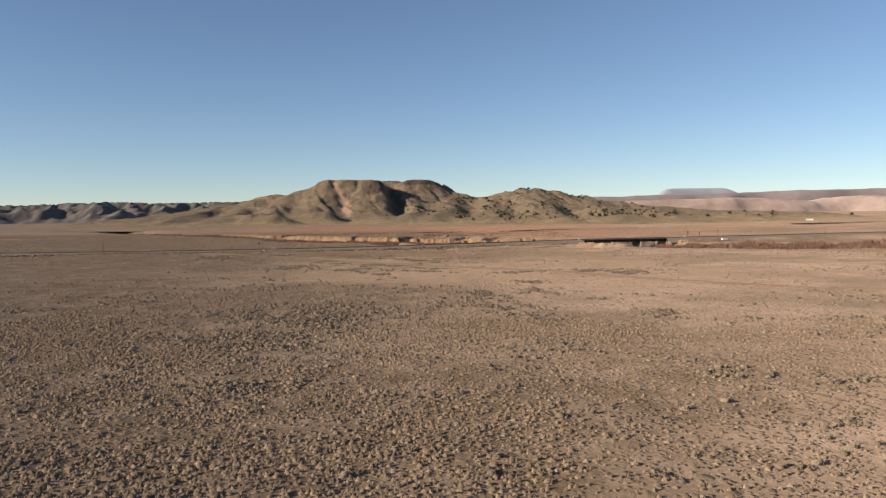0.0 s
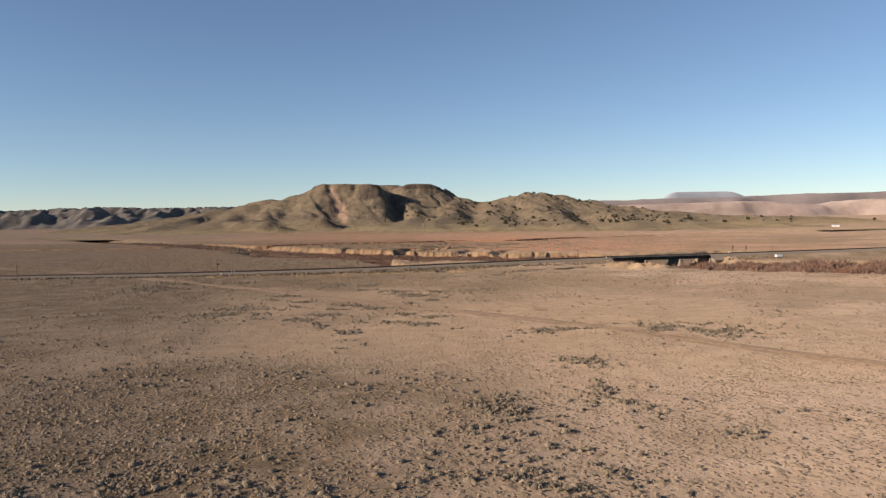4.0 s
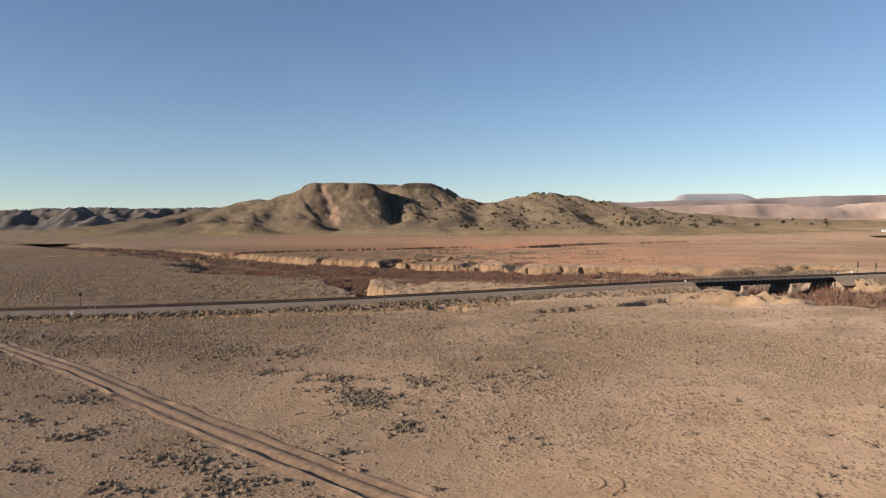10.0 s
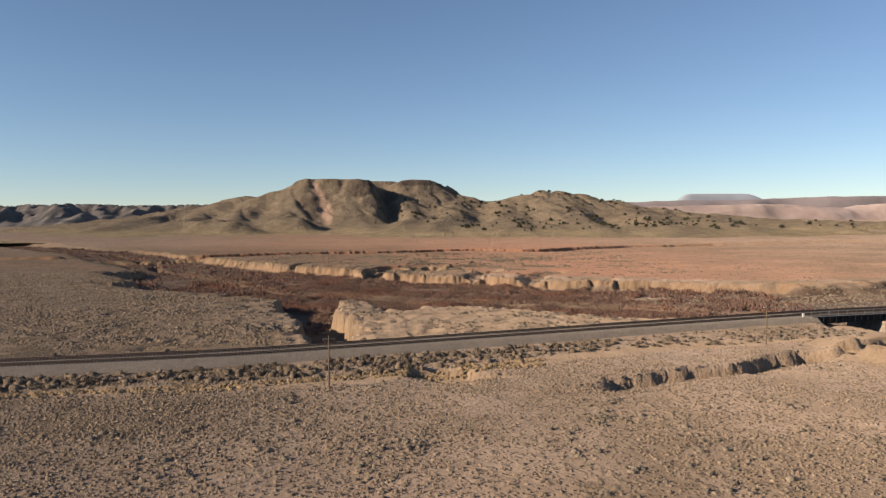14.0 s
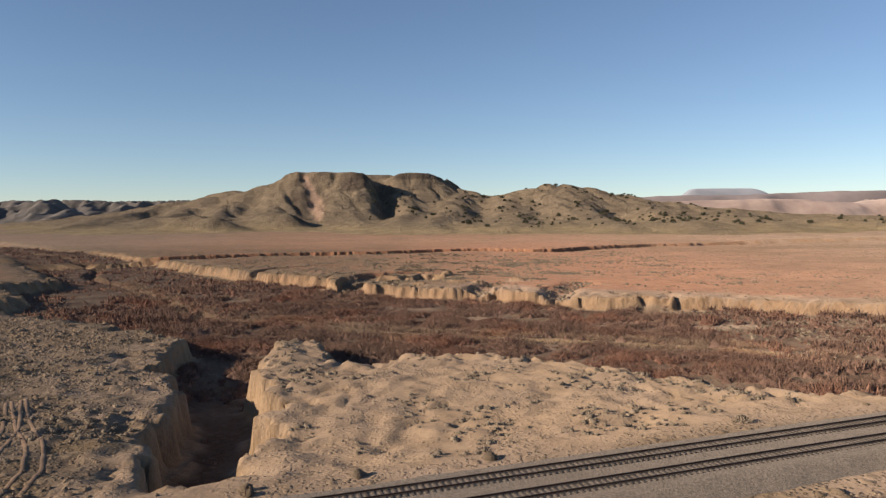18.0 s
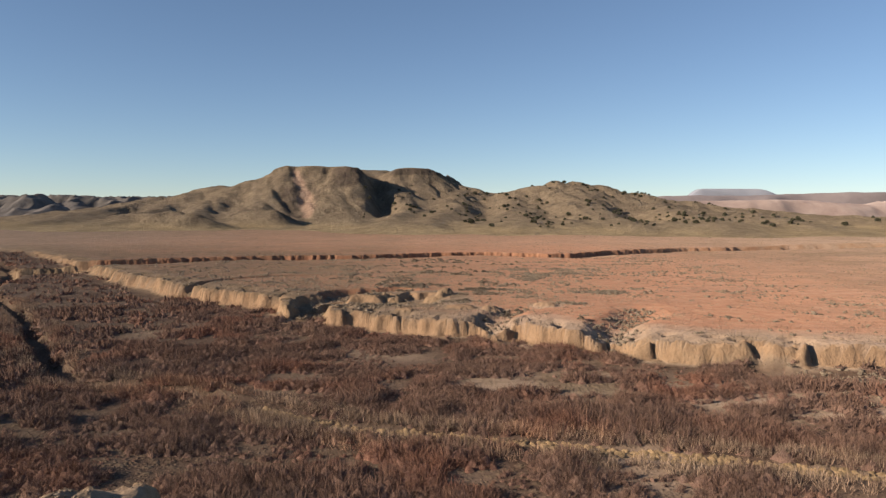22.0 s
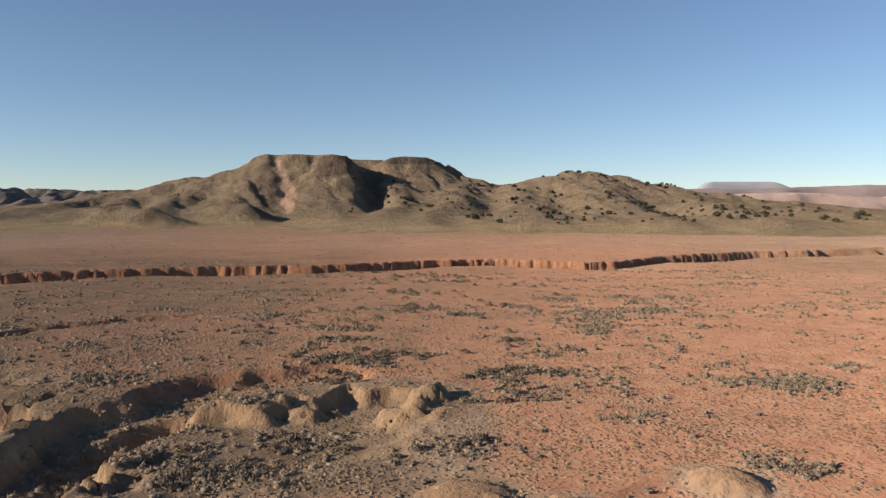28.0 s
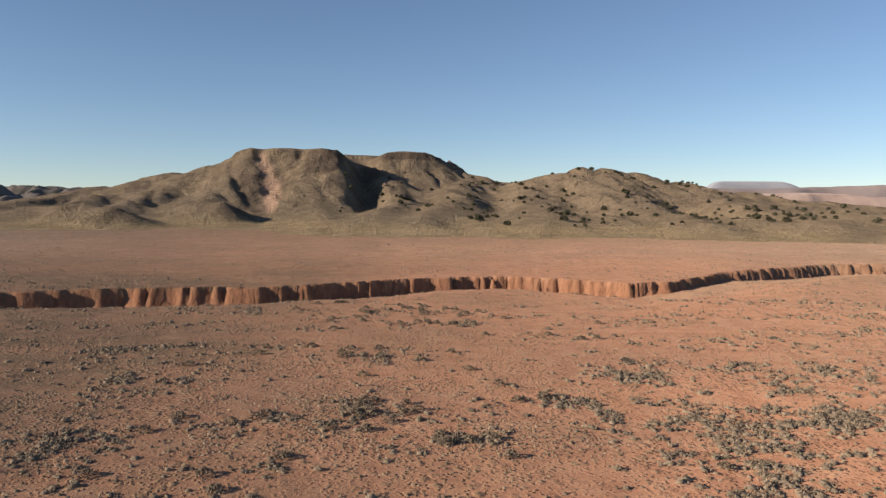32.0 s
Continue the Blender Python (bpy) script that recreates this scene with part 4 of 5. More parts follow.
def build_cabinet(x, y, z, s, mat, label, name="relay_cabinet"):
    cab = tagged(new(name), label, "relay cabinet")
    bm = bmesh.new()
    box(bm, (-0.6 * s, -0.4 * s, -0.2), (0.6 * s, 0.4 * s, 1.7 * s), bevel=0.03)
    part("body", bm, mat, cab)
    bm = bmesh.new()
    box(bm, (-0.68 * s, -0.48 * s, 1.7 * s), (0.68 * s, 0.48 * s, 1.8 * s), bevel=0.02)
    part("roof", bm, mat, cab)
    for sd in (-0.3, 0.3):
        bm = bmesh.new()
        box(bm, ((sd - 0.26) * s, -0.43 * s, 0.15), ((sd + 0.26) * s, -0.40 * s, 1.6 * s), bevel=0.008)
        d = part("door", bm, mat, cab)
        bm = bmesh.new()
        box(bm, ((sd - 0.22 * np.sign(sd) - 0.02) * s, -0.46 * s, 0.8 * s), ((sd - 0.22 * np.sign(sd) + 0.02) * s, -0.43 * s, 1.0 * s))
        part("handle", bm, STEEL, d, "small dark handle")
    cab.matrix_world = pose(x, y, z, 0, 0, 14)
    return cab


cx, cy, _ = rail_point(-101, -11.5)
build_cabinet(float(cx), float(cy), ground_z(cx, cy), 0.75, WHITE, "white metal relay cabinet beside the railway bank")
cx, cy, _ = rail_point(84.5, -4.4)
build_cabinet(float(cx), float(cy), 2.5, 0.38, WHITE, "small white equipment box at the end of the bridge")



def build_signal(x, y, z, height, heads, label):
    """A railway signal: post on a foot, hooded heads and a rung ladder."""
    sig = tagged(new("railway_signal"), label, "railway signal", "signals by the line")
    part("mast", rod(bmesh.new(), (0, 0, -0.2), (0, 0, height), 0.09, 0.07, 8), STEEL, sig)
    part("foot", box(bmesh.new(), (-0.35, -0.35, -0.25), (0.35, 0.35, 0.15), bevel=0.04), CONCRETE, sig, "pale concrete foot")
    for k in range(heads):
        h = height - 0.45 - 1.1 * k
        hd = part("signal_head", box(bmesh.new(), (-0.42, -0.2, h - 0.42), (0.42, -0.08, h + 0.42), bevel=0.06), STEEL, sig, "black signal backboard")
        for dz in (-0.2, 0.2):
            part("hood", rod(bmesh.new(), (0, -0.2, h + dz), (0, -0.5, h + dz - 0.03), 0.15, 0.14, 8), STEEL, hd)
    for sx in (-0.16, 0.16):
        part("ladder_rail", rod(bmesh.new(), (sx, 0.35, 0.1), (sx, 0.2, height - 0.3), 0.025, n=5), GALV, sig)
    sig.matrix_world = pose(x, y, z, 0, 0, 22)
    return sig


for sx, off, h, n in ((170.5, 8.6, 5.2, 2), (179.5, 8.6, 4.6, 2), (-106, 8.2, 4.6, 1)):
    cx, cy, _ = rail_point(sx, off)
    build_signal(float(cx), float(cy), max(ground_z(cx, cy), 0.4 + float(rail_lift(sx)) * 0.3), h, n, "dark railway signal mast beside the line")


def build_gauge(x, y, z):
    """A white H-shaped frame of two posts and a crossbar."""
    fr = tagged(new("marker_frame"), "pale grey H-shaped marker frame beside the railway bank", "marker")
    for sx in (-0.7, 0.7):
        part("post", box(bmesh.new(), (sx - 0.05, -0.05, -0.3), (sx + 0.05, 0.05, 2.9), bevel=0.01), GREYMETAL, fr)
    part("crossbar", box(bmesh.new(), (-0.63, -0.05, 1.7), (0.63, 0.05, 1.82), bevel=0.01), GREYMETAL, fr)
    fr.matrix_world = pose(x, y, z, 0, 0, 8)


cx, cy, _ = rail_point(-96.0, -11.0)
build_gauge(float(cx), float(cy), ground_z(cx, cy))
for sx, off, sc in ((160.5, 8.0, 0.75), (168.5, 9.0, 0.9)):
    cx, cy, _ = rail_point(sx, off)
    build_cabinet(float(cx), float(cy), max(ground_z(cx, cy), 0.3), sc, WHITE, "white equipment box beside the line past the bridge")


def build_tank(x, y, z):
    tank = tagged(new("storage_box"), "long low white storage box on skids", "storage box")
    part("body", box(bmesh.new(), (-1.9, -0.8, 0.15), (1.9, 0.8, 1.25), bevel=0.06), WHITE, tank)
    part("lid", box(bmesh.new(), (-1.98, -0.88, 1.25), (1.98, 0.88, 1.36), bevel=0.03), WHITE, tank)
    for sy in (-0.6, 0.6):
        part("skid", box(bmesh.new(), (-2.0, sy - 0.1, -0.1), (2.0, sy + 0.1, 0.15)), STEEL, tank, "dark steel skid")
    tank.matrix_world = pose(x, y, z, 0, 0, 12)


build_tank(186.0, 480.0, ground_z(186.0, 480.0))



def build_shed(x, y, z):
    """A low white ranch building with a gabled roof, far out on the plain."""
    shed = tagged(new("ranch_building"), "small low white ranch building far out on the plain", "building")
    part("wall", box(bmesh.new(), (-5.2, -3.0, -0.5), (5.2, 3.0, 2.7)), WHITE, shed)
    bm = bmesh.new()
    v = [bm.verts.new(p) for p in ((-5.6, -3.5, 2.6), (5.6, -3.5, 2.6), (5.6, 3.5, 2.6), (-5.6, 3.5, 2.6), (-5.6, 0, 4.1), (5.6, 0, 4.1))]
    for f in ((0, 1, 5, 4), (2, 3, 4, 5), (1, 2, 5), (3, 0, 4), (3, 2, 1, 0)):
        bm.faces.new([v[i] for i in f])
    part("roof", bm, GREYMETAL, shed, "pale metal roof")
    part("door", box(bmesh.new(), (-0.5, -3.05, -0.2), (0.5, -2.98, 2.0)), STEEL, shed, "dark door")
    for wx in (-3.2, 2.8):
        part("window", box(bmesh.new(), (wx - 0.6, -3.05, 0.9), (wx + 0.6, -2.98, 1.9)), STEEL, shed, "dark window")
    shed.matrix_world = pose(x, y, z, 0, 0, -22)


build_shed(625.0, 1238.0, ground_z(625.0, 1238.0))

# ---- plants ----


def cloud(rng, n, radius, height, leaf, upright=0.0, low=0.0):
    """Loose triangles over a dome: n of them, as an (n, 3, 3) array."""
    th = rng.rand(n) * 2 * np.pi
    h = low + (1 - low) * rng.rand(n) ** 0.8
    rr = radius * np.sqrt(np.clip(1 - h ** 2, 0, 1)) * (0.55 + 0.45 * rng.rand(n))
    c = np.stack([rr * np.cos(th), rr * np.sin(th), h * height], 1)
    a = rng.randn(n, 3)
    a[:, 2] += upright * 3 * np.abs(rng.randn(n))
    a[:, :2] += (1 - upright) * c[:, :2] / radius
    a /= np.linalg.norm(a, axis=1)[:, None]
    b = np.cross(a, rng.randn(n, 3))
    b /= np.linalg.norm(b, axis=1)[:, None]
    size = leaf * (0.6 + 0.8 * rng.rand(n))[:, None]
    wide = 0.5 - 0.3 * upright
    tri = np.stack([c - a * size * 0.5 - b * size * wide, c - a * size * 0.5 + b * size * wide, c + a * size], 1)
    tri[:, :, 2] = np.maximum(tri[:, :, 2], -0.03)
    return tri


def wands(rng, n, radius, height, width):
    """Slender bare twigs, one long triangle each, that lean out of a bushy crown."""
    th, r = rng.rand(n) * 2 * np.pi, radius * np.sqrt(rng.rand(n))
    h = height * (1 - 0.6 * (r / radius) ** 2) * (0.72 + 0.3 * rng.rand(n))
    foot = np.stack([0.7 * r * np.cos(th), 0.7 * r * np.sin(th), 0.35 * h * rng.rand(n)], 1)
    tip = np.stack([r * np.cos(th) * 1.15, r * np.sin(th) * 1.15, h], 1) + rng.randn(n, 3) * (0.12 * radius, 0.12 * radius, 0)
    a = rng.rand(n) * np.pi
    side = np.stack([np.cos(a), np.sin(a), 0 * a], 1) * width * (0.6 + 0.8 * rng.rand(n))[:, None]
    return np.stack([foot - side, foot + side, tip], 1)


def scatter(name, templates, P, size, mat, label, category, rng):
    """Joins turned and sized copies of the templates at the points P."""
    n = len(P)
    which, turn = rng.randint(0, len(templates), n), rng.rand(n) * 2 * np.pi
    out = []
    for k, T in enumerate(templates):
        sel = which == k
        if not sel.any():
            continue
        c, s = np.cos(turn[sel])[:, None, None], np.sin(turn[sel])[:, None, None]
        sz = size[sel][:, None, None]
        v = np.stack([T[None, :, :, 0] * c - T[None, :, :, 1] * s, T[None, :, :, 0] * s + T[None, :, :, 1] * c, T[None, :, :, 2] + 0 * c], -1) * sz[..., None]
        out.append((v + P[sel][:, None, None, :]).reshape(-1, 3))
    v = np.concatenate(out)
    me = mesh_from(name, v, np.arange(len(v)).reshape(-1, 3), [mat])
    return tagged(new(name, me), label, category, kind="stuff")


def domes(name, P, radius, height, mat, label, category, rng, sides=6, tall=False, smooth=False):
    """Rounded low clumps, joined: a fan from the crown, with a shoulder ring where tall."""
    n = len(P)
    a = (np.arange(sides) / sides * 2 * np.pi)[None] + rng.rand(n, 1) * 6.28 + 0.25 * rng.randn(n, sides)
    rows = [np.stack([0.25 * radius * rng.randn(n), 0.25 * radius * rng.randn(n), height * (0.85 + 0.3 * rng.rand(n))], 1)[:, None]]
    rings = ((0.72, 0.68), (0.92, -0.06)) if tall else ((1.0, -0.06),)
    for rr, hh in rings:
        r = radius[:, None] * rr * (0.5 + 0.9 * rng.rand(n, sides))
        h = height[:, None] * hh * (0.75 + 0.5 * rng.rand(n, sides)) if hh > 0 else np.full((n, sides), hh)
        rows.append(np.stack([r * np.cos(a), r * np.sin(a), h], -1))
    v = np.concatenate(rows, 1) + P[:, None, :]
    k = np.arange(sides)
    k1 = (k + 1) % sides
    f = [np.stack([0 * k, 1 + k, 1 + k1], 1)]
    if tall:
        f += [np.stack([1 + k, 1 + sides + k, 1 + k1], 1), np.stack([1 + k1, 1 + sides + k, 1 + sides + k1], 1)]
    f = np.concatenate(f)
    f = (np.arange(n)[:, None, None] * v.shape[1] + f[None]).reshape(-1, 3)
    me = mesh_from(name, v.reshape(-1, 3), f, [mat], smooth=smooth)
    return tagged(new(name, me), label, category, kind="stuff")


def spread(rng, n, x0, x1, y0, y1, chance):
    """Random places kept by chance(x, y, soil); on the ground."""
    x, y = x0 + (x1 - x0) * rng.rand(n), y0 + (y1 - y0) * rng.rand(n)
    z, wall, sand, red, grass, s2 = land(x, y)
    rd, _ = along(x, y, RAILS)
    keep = rng.rand(n) < chance(x, y, dict(z=z, wall=wall, sand=sand, red=red, grass=grass, s2=s2, rail=rd))
    return np.stack([x, y, z], 1)[keep]


PLANTS = np.random.RandomState(21)
SAGES = [cloud(PLANTS, 11, 0.66, 0.42, 0.17, 0.35) for _ in range(6)]
CLOSE_BRUSH = [wands(PLANTS, 46, 1.7, 1.9, 0.034) for _ in range(8)]
BRUSH = [wands(PLANTS, 22, 1.7, 2.0, 0.065) for _ in range(8)]
FAR_BRUSH = [wands(PLANTS, 9, 1.6, 2.1, 0.16) for _ in range(6)]
TWIGS = [wands(PLANTS, 16, 0.85, 0.95, 0.045) for _ in range(6)]
REEDS = [wands(PLANTS, 26, 1.2, 1.6, 0.036) for _ in range(6)]
# brush patches: centre, half width and half depth
PATCHES_START = [(-22, 124, 12.7, 14), (-19, 74, 6.6, 2.5), (-26, 69, 2.5, 2.6), (-41, 68, 2.8, 2.6), (-28, 54, 1.5, 1.4), (13, 46, 2.5, 3.0), (42, 76, 4.1, 4.0), (34, 58, 2.3, 2.8), (-29, 103, 12.2, 12), (30, 80, 3.7, 5.9),
                 (-30, 132, 15.7, 11), (7, 162, 5.7, 8.6), (23, 170, 5.2, 6.7), (11, 138, 6.9, 7.0), (15, 124, 3.7, 5.6), (38, 127, 4.3, 6.0), (52, 221, 10.0, 10), (23, 191, 4.1, 5), (-18, 213, 3.0, 5)]
PATCHES_ROAD = [(-54, 264, 10.8, 14), (-29, 241, 1.9, 2.5), (-23, 233, 2.9, 3.5), (-19, 227, 3.1, 3.6), (-26, 237, 2.4, 3), (-34, 247, 4, 4), (-29, 258, 3.5, 5.6), (-13, 241, 5.7, 3.0), (-5, 238, 3.6, 2.8), (-10, 257, 3.0, 3.7), (-1, 251, 4.2, 3.2), (-42, 344, 3.6, 8.8),
                (-9, 306, 3.4, 7.0), (24, 225, 6.4, 1.9), (38, 229, 4.1, 3.8), (4, 230, 1.6, 1.9), (-102, 348, 12.1, 22), (24, 221, 6.8, 4.5), (46, 223, 7.4, 6.0)]
PATCHES_RAIL = [(-42, 346, 3.5, 5.7), (-30, 342, 5.6, 6.4), (-28, 325, 3.7, 2.8), (-11, 316, 7.6, 4.9), (-3, 316, 3.2, 3.8), (-21, 322, 2.3, 1.8), (22, 383, 2.5, 2.6), (-82, 359, 7.5, 6.3), (-38, 376, 3.5, 2.1), (-29, 379, 2.2, 2.3), (-15, 373, 3.1, 4.1), (-1, 372, 2.2, 5.5), (-7, 369, 2.2, 2.6), (-20, 395, 2.2, 2.8)]
PATCHES_BEND = [(-50, 306, 4.1, 3.4), (-50, 295, 3.3, 2.7), (-42, 290, 3.4, 3.3), (-30, 281, 2.1, 3.5), (-24, 279, 3.2, 3.9), (-41, 277, 2.6, 2.1), (-31, 273, 3.8, 2.8), (-18, 272, 4.3, 3.9), (-10, 308, 4.9, 6), (-17, 318, 3.5, 4), (-3, 290, 3.3, 2.9), (-26, 271, 2.6, 1.4)]
PATCHES_RED = [(-15, 667, 8.1, 5.3), (-9, 716, 6.5, 9), (20, 704, 9.2, 9), (37, 665, 4.7, 5.8), (53, 705, 10.0, 7), (9, 706, 3.4, 4.6), (33, 698, 4.7, 3.8), (-35, 765, 6.3, 5.5), (-16, 749, 5.3, 4.2), (36, 752, 6.0, 9.1), (32, 782, 9.0, 8.2),
               (-40, 795, 6.1, 6.2), (57, 780, 16.2, 5.6), (35, 803, 5.4, 5.8), (5, 771, 7.5, 6.9), (-7, 780, 4.5, 6.0)]
PATCHES_FAR = [(-20, 691, 6.0), (38, 666, 3.4), (-20, 666, 7.3), (19, 709, 7.1), (28, 684, 4.3), (55, 702, 6.6), (40, 767, 8.4), (-11, 717, 5.9), (-5, 813, 5.3), (-16, 776, 3.7), (5, 770, 3.5), (-40, 792, 4.4), (-37, 766, 3.3), (22, 787, 4.9), (36, 805, 5.0), (42, 774, 4.9), (56, 795, 4.5), (57, 780, 5.2), (39, 760, 3.1), (-55, 821, 6.6), (-13, 759, 3.0), (-33, 674, 8.0), (-14, 681, 7.0), (6, 673, 6.0), (-46, 702, 7.0), (12, 694, 5.0), (-58, 728, 8.0)]


def patchy(x, y, shift, size):
    return np.clip(1.7 * vnoise(x, y, size, shift) + 0.8 * vnoise(x, y, size * 0.3, shift + 1) - 0.25, 0, 1)


def tuft_chance(x, y, g):
    c = 0.22 + 0.85 * np.clip(0.5 + 1.3 * vnoise(x, y, 26, 201) + 0.9 * vnoise(x, y, 6, 202), 0, 1)
    c = c * (1 - 0.92 * np.clip(g["sand"] * 1.2, 0, 1)) * (1 - 0.7 * step(-16, -5, g["s2"])) * (g["wall"] < 0.2) * (g["s2"] < -0.8) * (g["rail"] > 10)
    zone = np.interp(y, [0, 110, 165, 300, 345, 430, 1300], [1.0, 1.0, 0.22, 0.18, 0.9, 0.9, 0.9])
    zone = np.maximum(zone, 0.95 * step(-30, 10, x + 20 * vnoise(x, y, 25, 203)) * step(275, 310, y + 15 * vnoise(x, y, 20, 204)))
    beyond = 0.25 + 0.9 * step(-0.1, 0.35, vnoise(x * 0.6, y * 1.2, 10, 250))
    return c * zone * (1 - 0.25 * g["red"]) * np.where(y > 600, beyond, 1.0)


P = np.concatenate([spread(PLANTS, 60000, -62, 62, 22, 110, tuft_chance), spread(PLANTS, 50000, -75, 75, 100, 190, tuft_chance), spread(PLANTS, 125000, -75, 75, 190, 425, tuft_chance), spread(PLANTS, 20000, -75, 75, 425, 535, tuft_chance), spread(PLANTS, 30000, -62, 62, 640, 800, tuft_chance), spread(PLANTS, 46000, -80, 80, 600, 930, tuft_chance)])
half = PLANTS.rand(len(P)) < np.interp(P[:, 0], [-60, 0, 50], [0.12, 0.45, 0.9])
R = (0.15 + 0.22 * PLANTS.rand(len(P)) ** 1.5) * np.interp(P[:, 0], [-20, 30], [1.0, 0.85])
domes("bunch_grass", P[half], R[half], 0.85 * R[half], STRAW, "dry straw-coloured bunch grass scattered over bare soil", "grass", PLANTS, 5)
domes("bunch_grass", P[~half], R[~half], 0.95 * R[~half], BUNCH, "brown winter bunch grass scattered over bare soil", "grass", PLANTS, 5)
P = np.concatenate([spread(PLANTS, 26000, -340, -75, 120, 720, tuft_chance), spread(PLANTS, 32000, -230, -30, 440, 660, tuft_chance), spread(PLANTS, 26000, 75, 340, 60, 480, tuft_chance), spread(PLANTS, 20000, 80, 380, 600, 1000, tuft_chance), spread(PLANTS, 14000, -380, -80, 700, 960, tuft_chance),
                    spread(PLANTS, 22000, -500, 500, 960, 1250, tuft_chance)])
R = 0.30 + 0.40 * PLANTS.rand(len(P)) ** 1.5
domes("bunch_grass", P, R, 0.7 * R, BUNCH, "brown winter bunch grass further off", "grass", PLANTS, 4)


def sage_chance(x, y, g):
    c = 0.006 + 0.18 * patchy(x, y * 1.8, 211, 20) ** 1.5 + 0.6 * step(0.25, 0.55, vnoise(x * 0.6, y * 1.3, 9, 218)) * (y > 600) * step(-0.15, 0.3, vnoise(x, y, 40, 219)) + 0.16 * step(5, -40, x) * (y < 175) * np.clip(0.5 + vnoise(x, y, 14, 230), 0, 1) + 0.13 * step(15, -50, x) * (y > 640) * np.clip(0.4 + vnoise(x, y, 16, 232), 0, 1)
    c = c * (1 - 0.8 * g["sand"]) * (g["wall"] < 0.25) * (g["s2"] < -0.6) * (g["rail"] > 12)
    c = np.maximum(c, 0.9 * (g["wall"] < 0.2) * (g["s2"] < -1) * (g["rail"] > 13) * (x > -110) * (x < 95) * (y > 440) * (y < 540) * step(-0.05, 0.45, vnoise(x, y, 7, 220)))
    return c * np.where(y > 600, 1.3 * step(0.0, 0.35, vnoise(x * 0.8, y, 5, 233)), 0.65 + 0.35 * (y > 440))


def bank_chance(x, y, g):
    """The bushy strip at the foot of the railway bank."""
    near = y < np.interp(x, _sx, _sy)
    strip = (g["rail"] > 9.3) & (g["rail"] < 17.5 + 3 * vnoise(x, y, 18, 215)) & near & ~((x > 86) & (x < 148))
    return 0.85 * strip * np.interp(x, [0, 50], [1.0, 0.6]) + 0.10 * ((g["rail"] > 9.5) & (g["rail"] < 11.5) & ~near)


def drift_chance(x, y, g):
    """Loose drifts of brush on the flats before the line."""
    c = 0.5 * step(0.12, 0.5, vnoise(x, y, 8, 240)) * step(-0.25, 0.3, vnoise(x, y, 35, 241)) * (1 - 0.9 * np.clip(g["sand"] * 1.2, 0, 1))
    return c * (g["wall"] < 0.25) * (g["rail"] > 16) * np.interp(y, [60, 120, 300, 430], [0.35, 0.8, 0.8, 1.0])


def plain_chance(x, y, g):
    """Low drifts of brush, drawn out across the red plain."""
    c = 0.75 * step(0.08, 0.4, vnoise(x * 0.5, y * 1.1, 9, 251)) * np.maximum(step(-0.2, 0.25, vnoise(x, y, 45, 252)), 0.8 * step(780, 830, y)) * step(-0.2, 0.2, vnoise(x, y, 3, 253))
    return c * (g["wall"] < 0.25) * (g["s2"] < -0.6) * (1 - 0.8 * g["sand"])


P = np.concatenate([spread(PLANTS, 34000, -85, 85, 60, 428, drift_chance), spread(PLANTS, 60000, -130, 130, 25, 540, sage_chance), spread(PLANTS, 26000, -75, 75, 590, 860, sage_chance), spread(PLANTS, 26000, -180, 180, 590, 960, sage_chance), spread(PLANTS, 32000, -120, 130, 625, 935, plain_chance), spread(PLANTS, 12000, -420, 420, 960, 1300, sage_chance)])
n_loose = len(P)
Q = np.concatenate([np.stack([px + 0.6 * rx * PLANTS.randn(n), py + 0.55 * ry * PLANTS.randn(n)], 1)
                    for px, py, rx, ry in PATCHES_START + PATCHES_ROAD + PATCHES_RAIL + PATCHES_BEND + PATCHES_RED + [(a, b, c, 0.7 * c) for a, b, c in PATCHES_FAR] for n in [int(4.2 * rx * ry + 4)]])
z, wall, sand, red, grass, s2 = land(Q[:, 0], Q[:, 1])
P = np.concatenate([P, np.concatenate([Q, z[:, None]], 1)[(wall < 0.3) & (s2 < -0.5) & (vnoise(Q[:, 0], Q[:, 1] * 0.8, 3.0, 217) > -0.15)]])
# brush in the ravines that cut the far bank
Q = np.concatenate([np.stack([np.interp(u, range(len(line)), [p[0] for p in line]) + wide * PLANTS.randn(len(u)), np.interp(u, range(len(line)), [p[1] for p in line]) + wide * PLANTS.randn(len(u))], 1)
                    for line, wide, n in ((GAP, 3.0, 160), (GAP2, 3.2, 190), (GAP3, 2.4, 100)) for u in [PLANTS.rand(n) * (len(line) - 1)]])
z = land(Q[:, 0], Q[:, 1])[0]
P = np.concatenate([P, np.concatenate([Q, z[:, None]], 1)[z < -0.4]])
S = (0.5 + 0.8 * PLANTS.rand(len(P)) ** 1.6) * np.where(P[:, 1] > 600, 1.2, 1.0) * np.where(np.arange(len(P)) >= n_loose, 0.95, 1.0)
B = np.concatenate([spread(PLANTS, 26000, -190, 190, 375, 500, bank_chance), spread(PLANTS, 16000, -620, -190, 330, 412, bank_chance)])
# grey bushes on the silted floor upstream of the bridge
F = spread(PLANTS, 9000, 70, 240, 490, 610, lambda x, y, g: 0.5 * (g["s2"] > 3) * step(60, 130, x + 0.5 * (y - 540)))
straw_bank = PLANTS.rand(len(B)) < 0.92
C = B[~straw_bank]
P, S = np.concatenate([P, C, F]), np.concatenate([S, 0.9 + 0.9 * PLANTS.rand(len(C)), 0.7 + 0.9 * PLANTS.rand(len(F))])
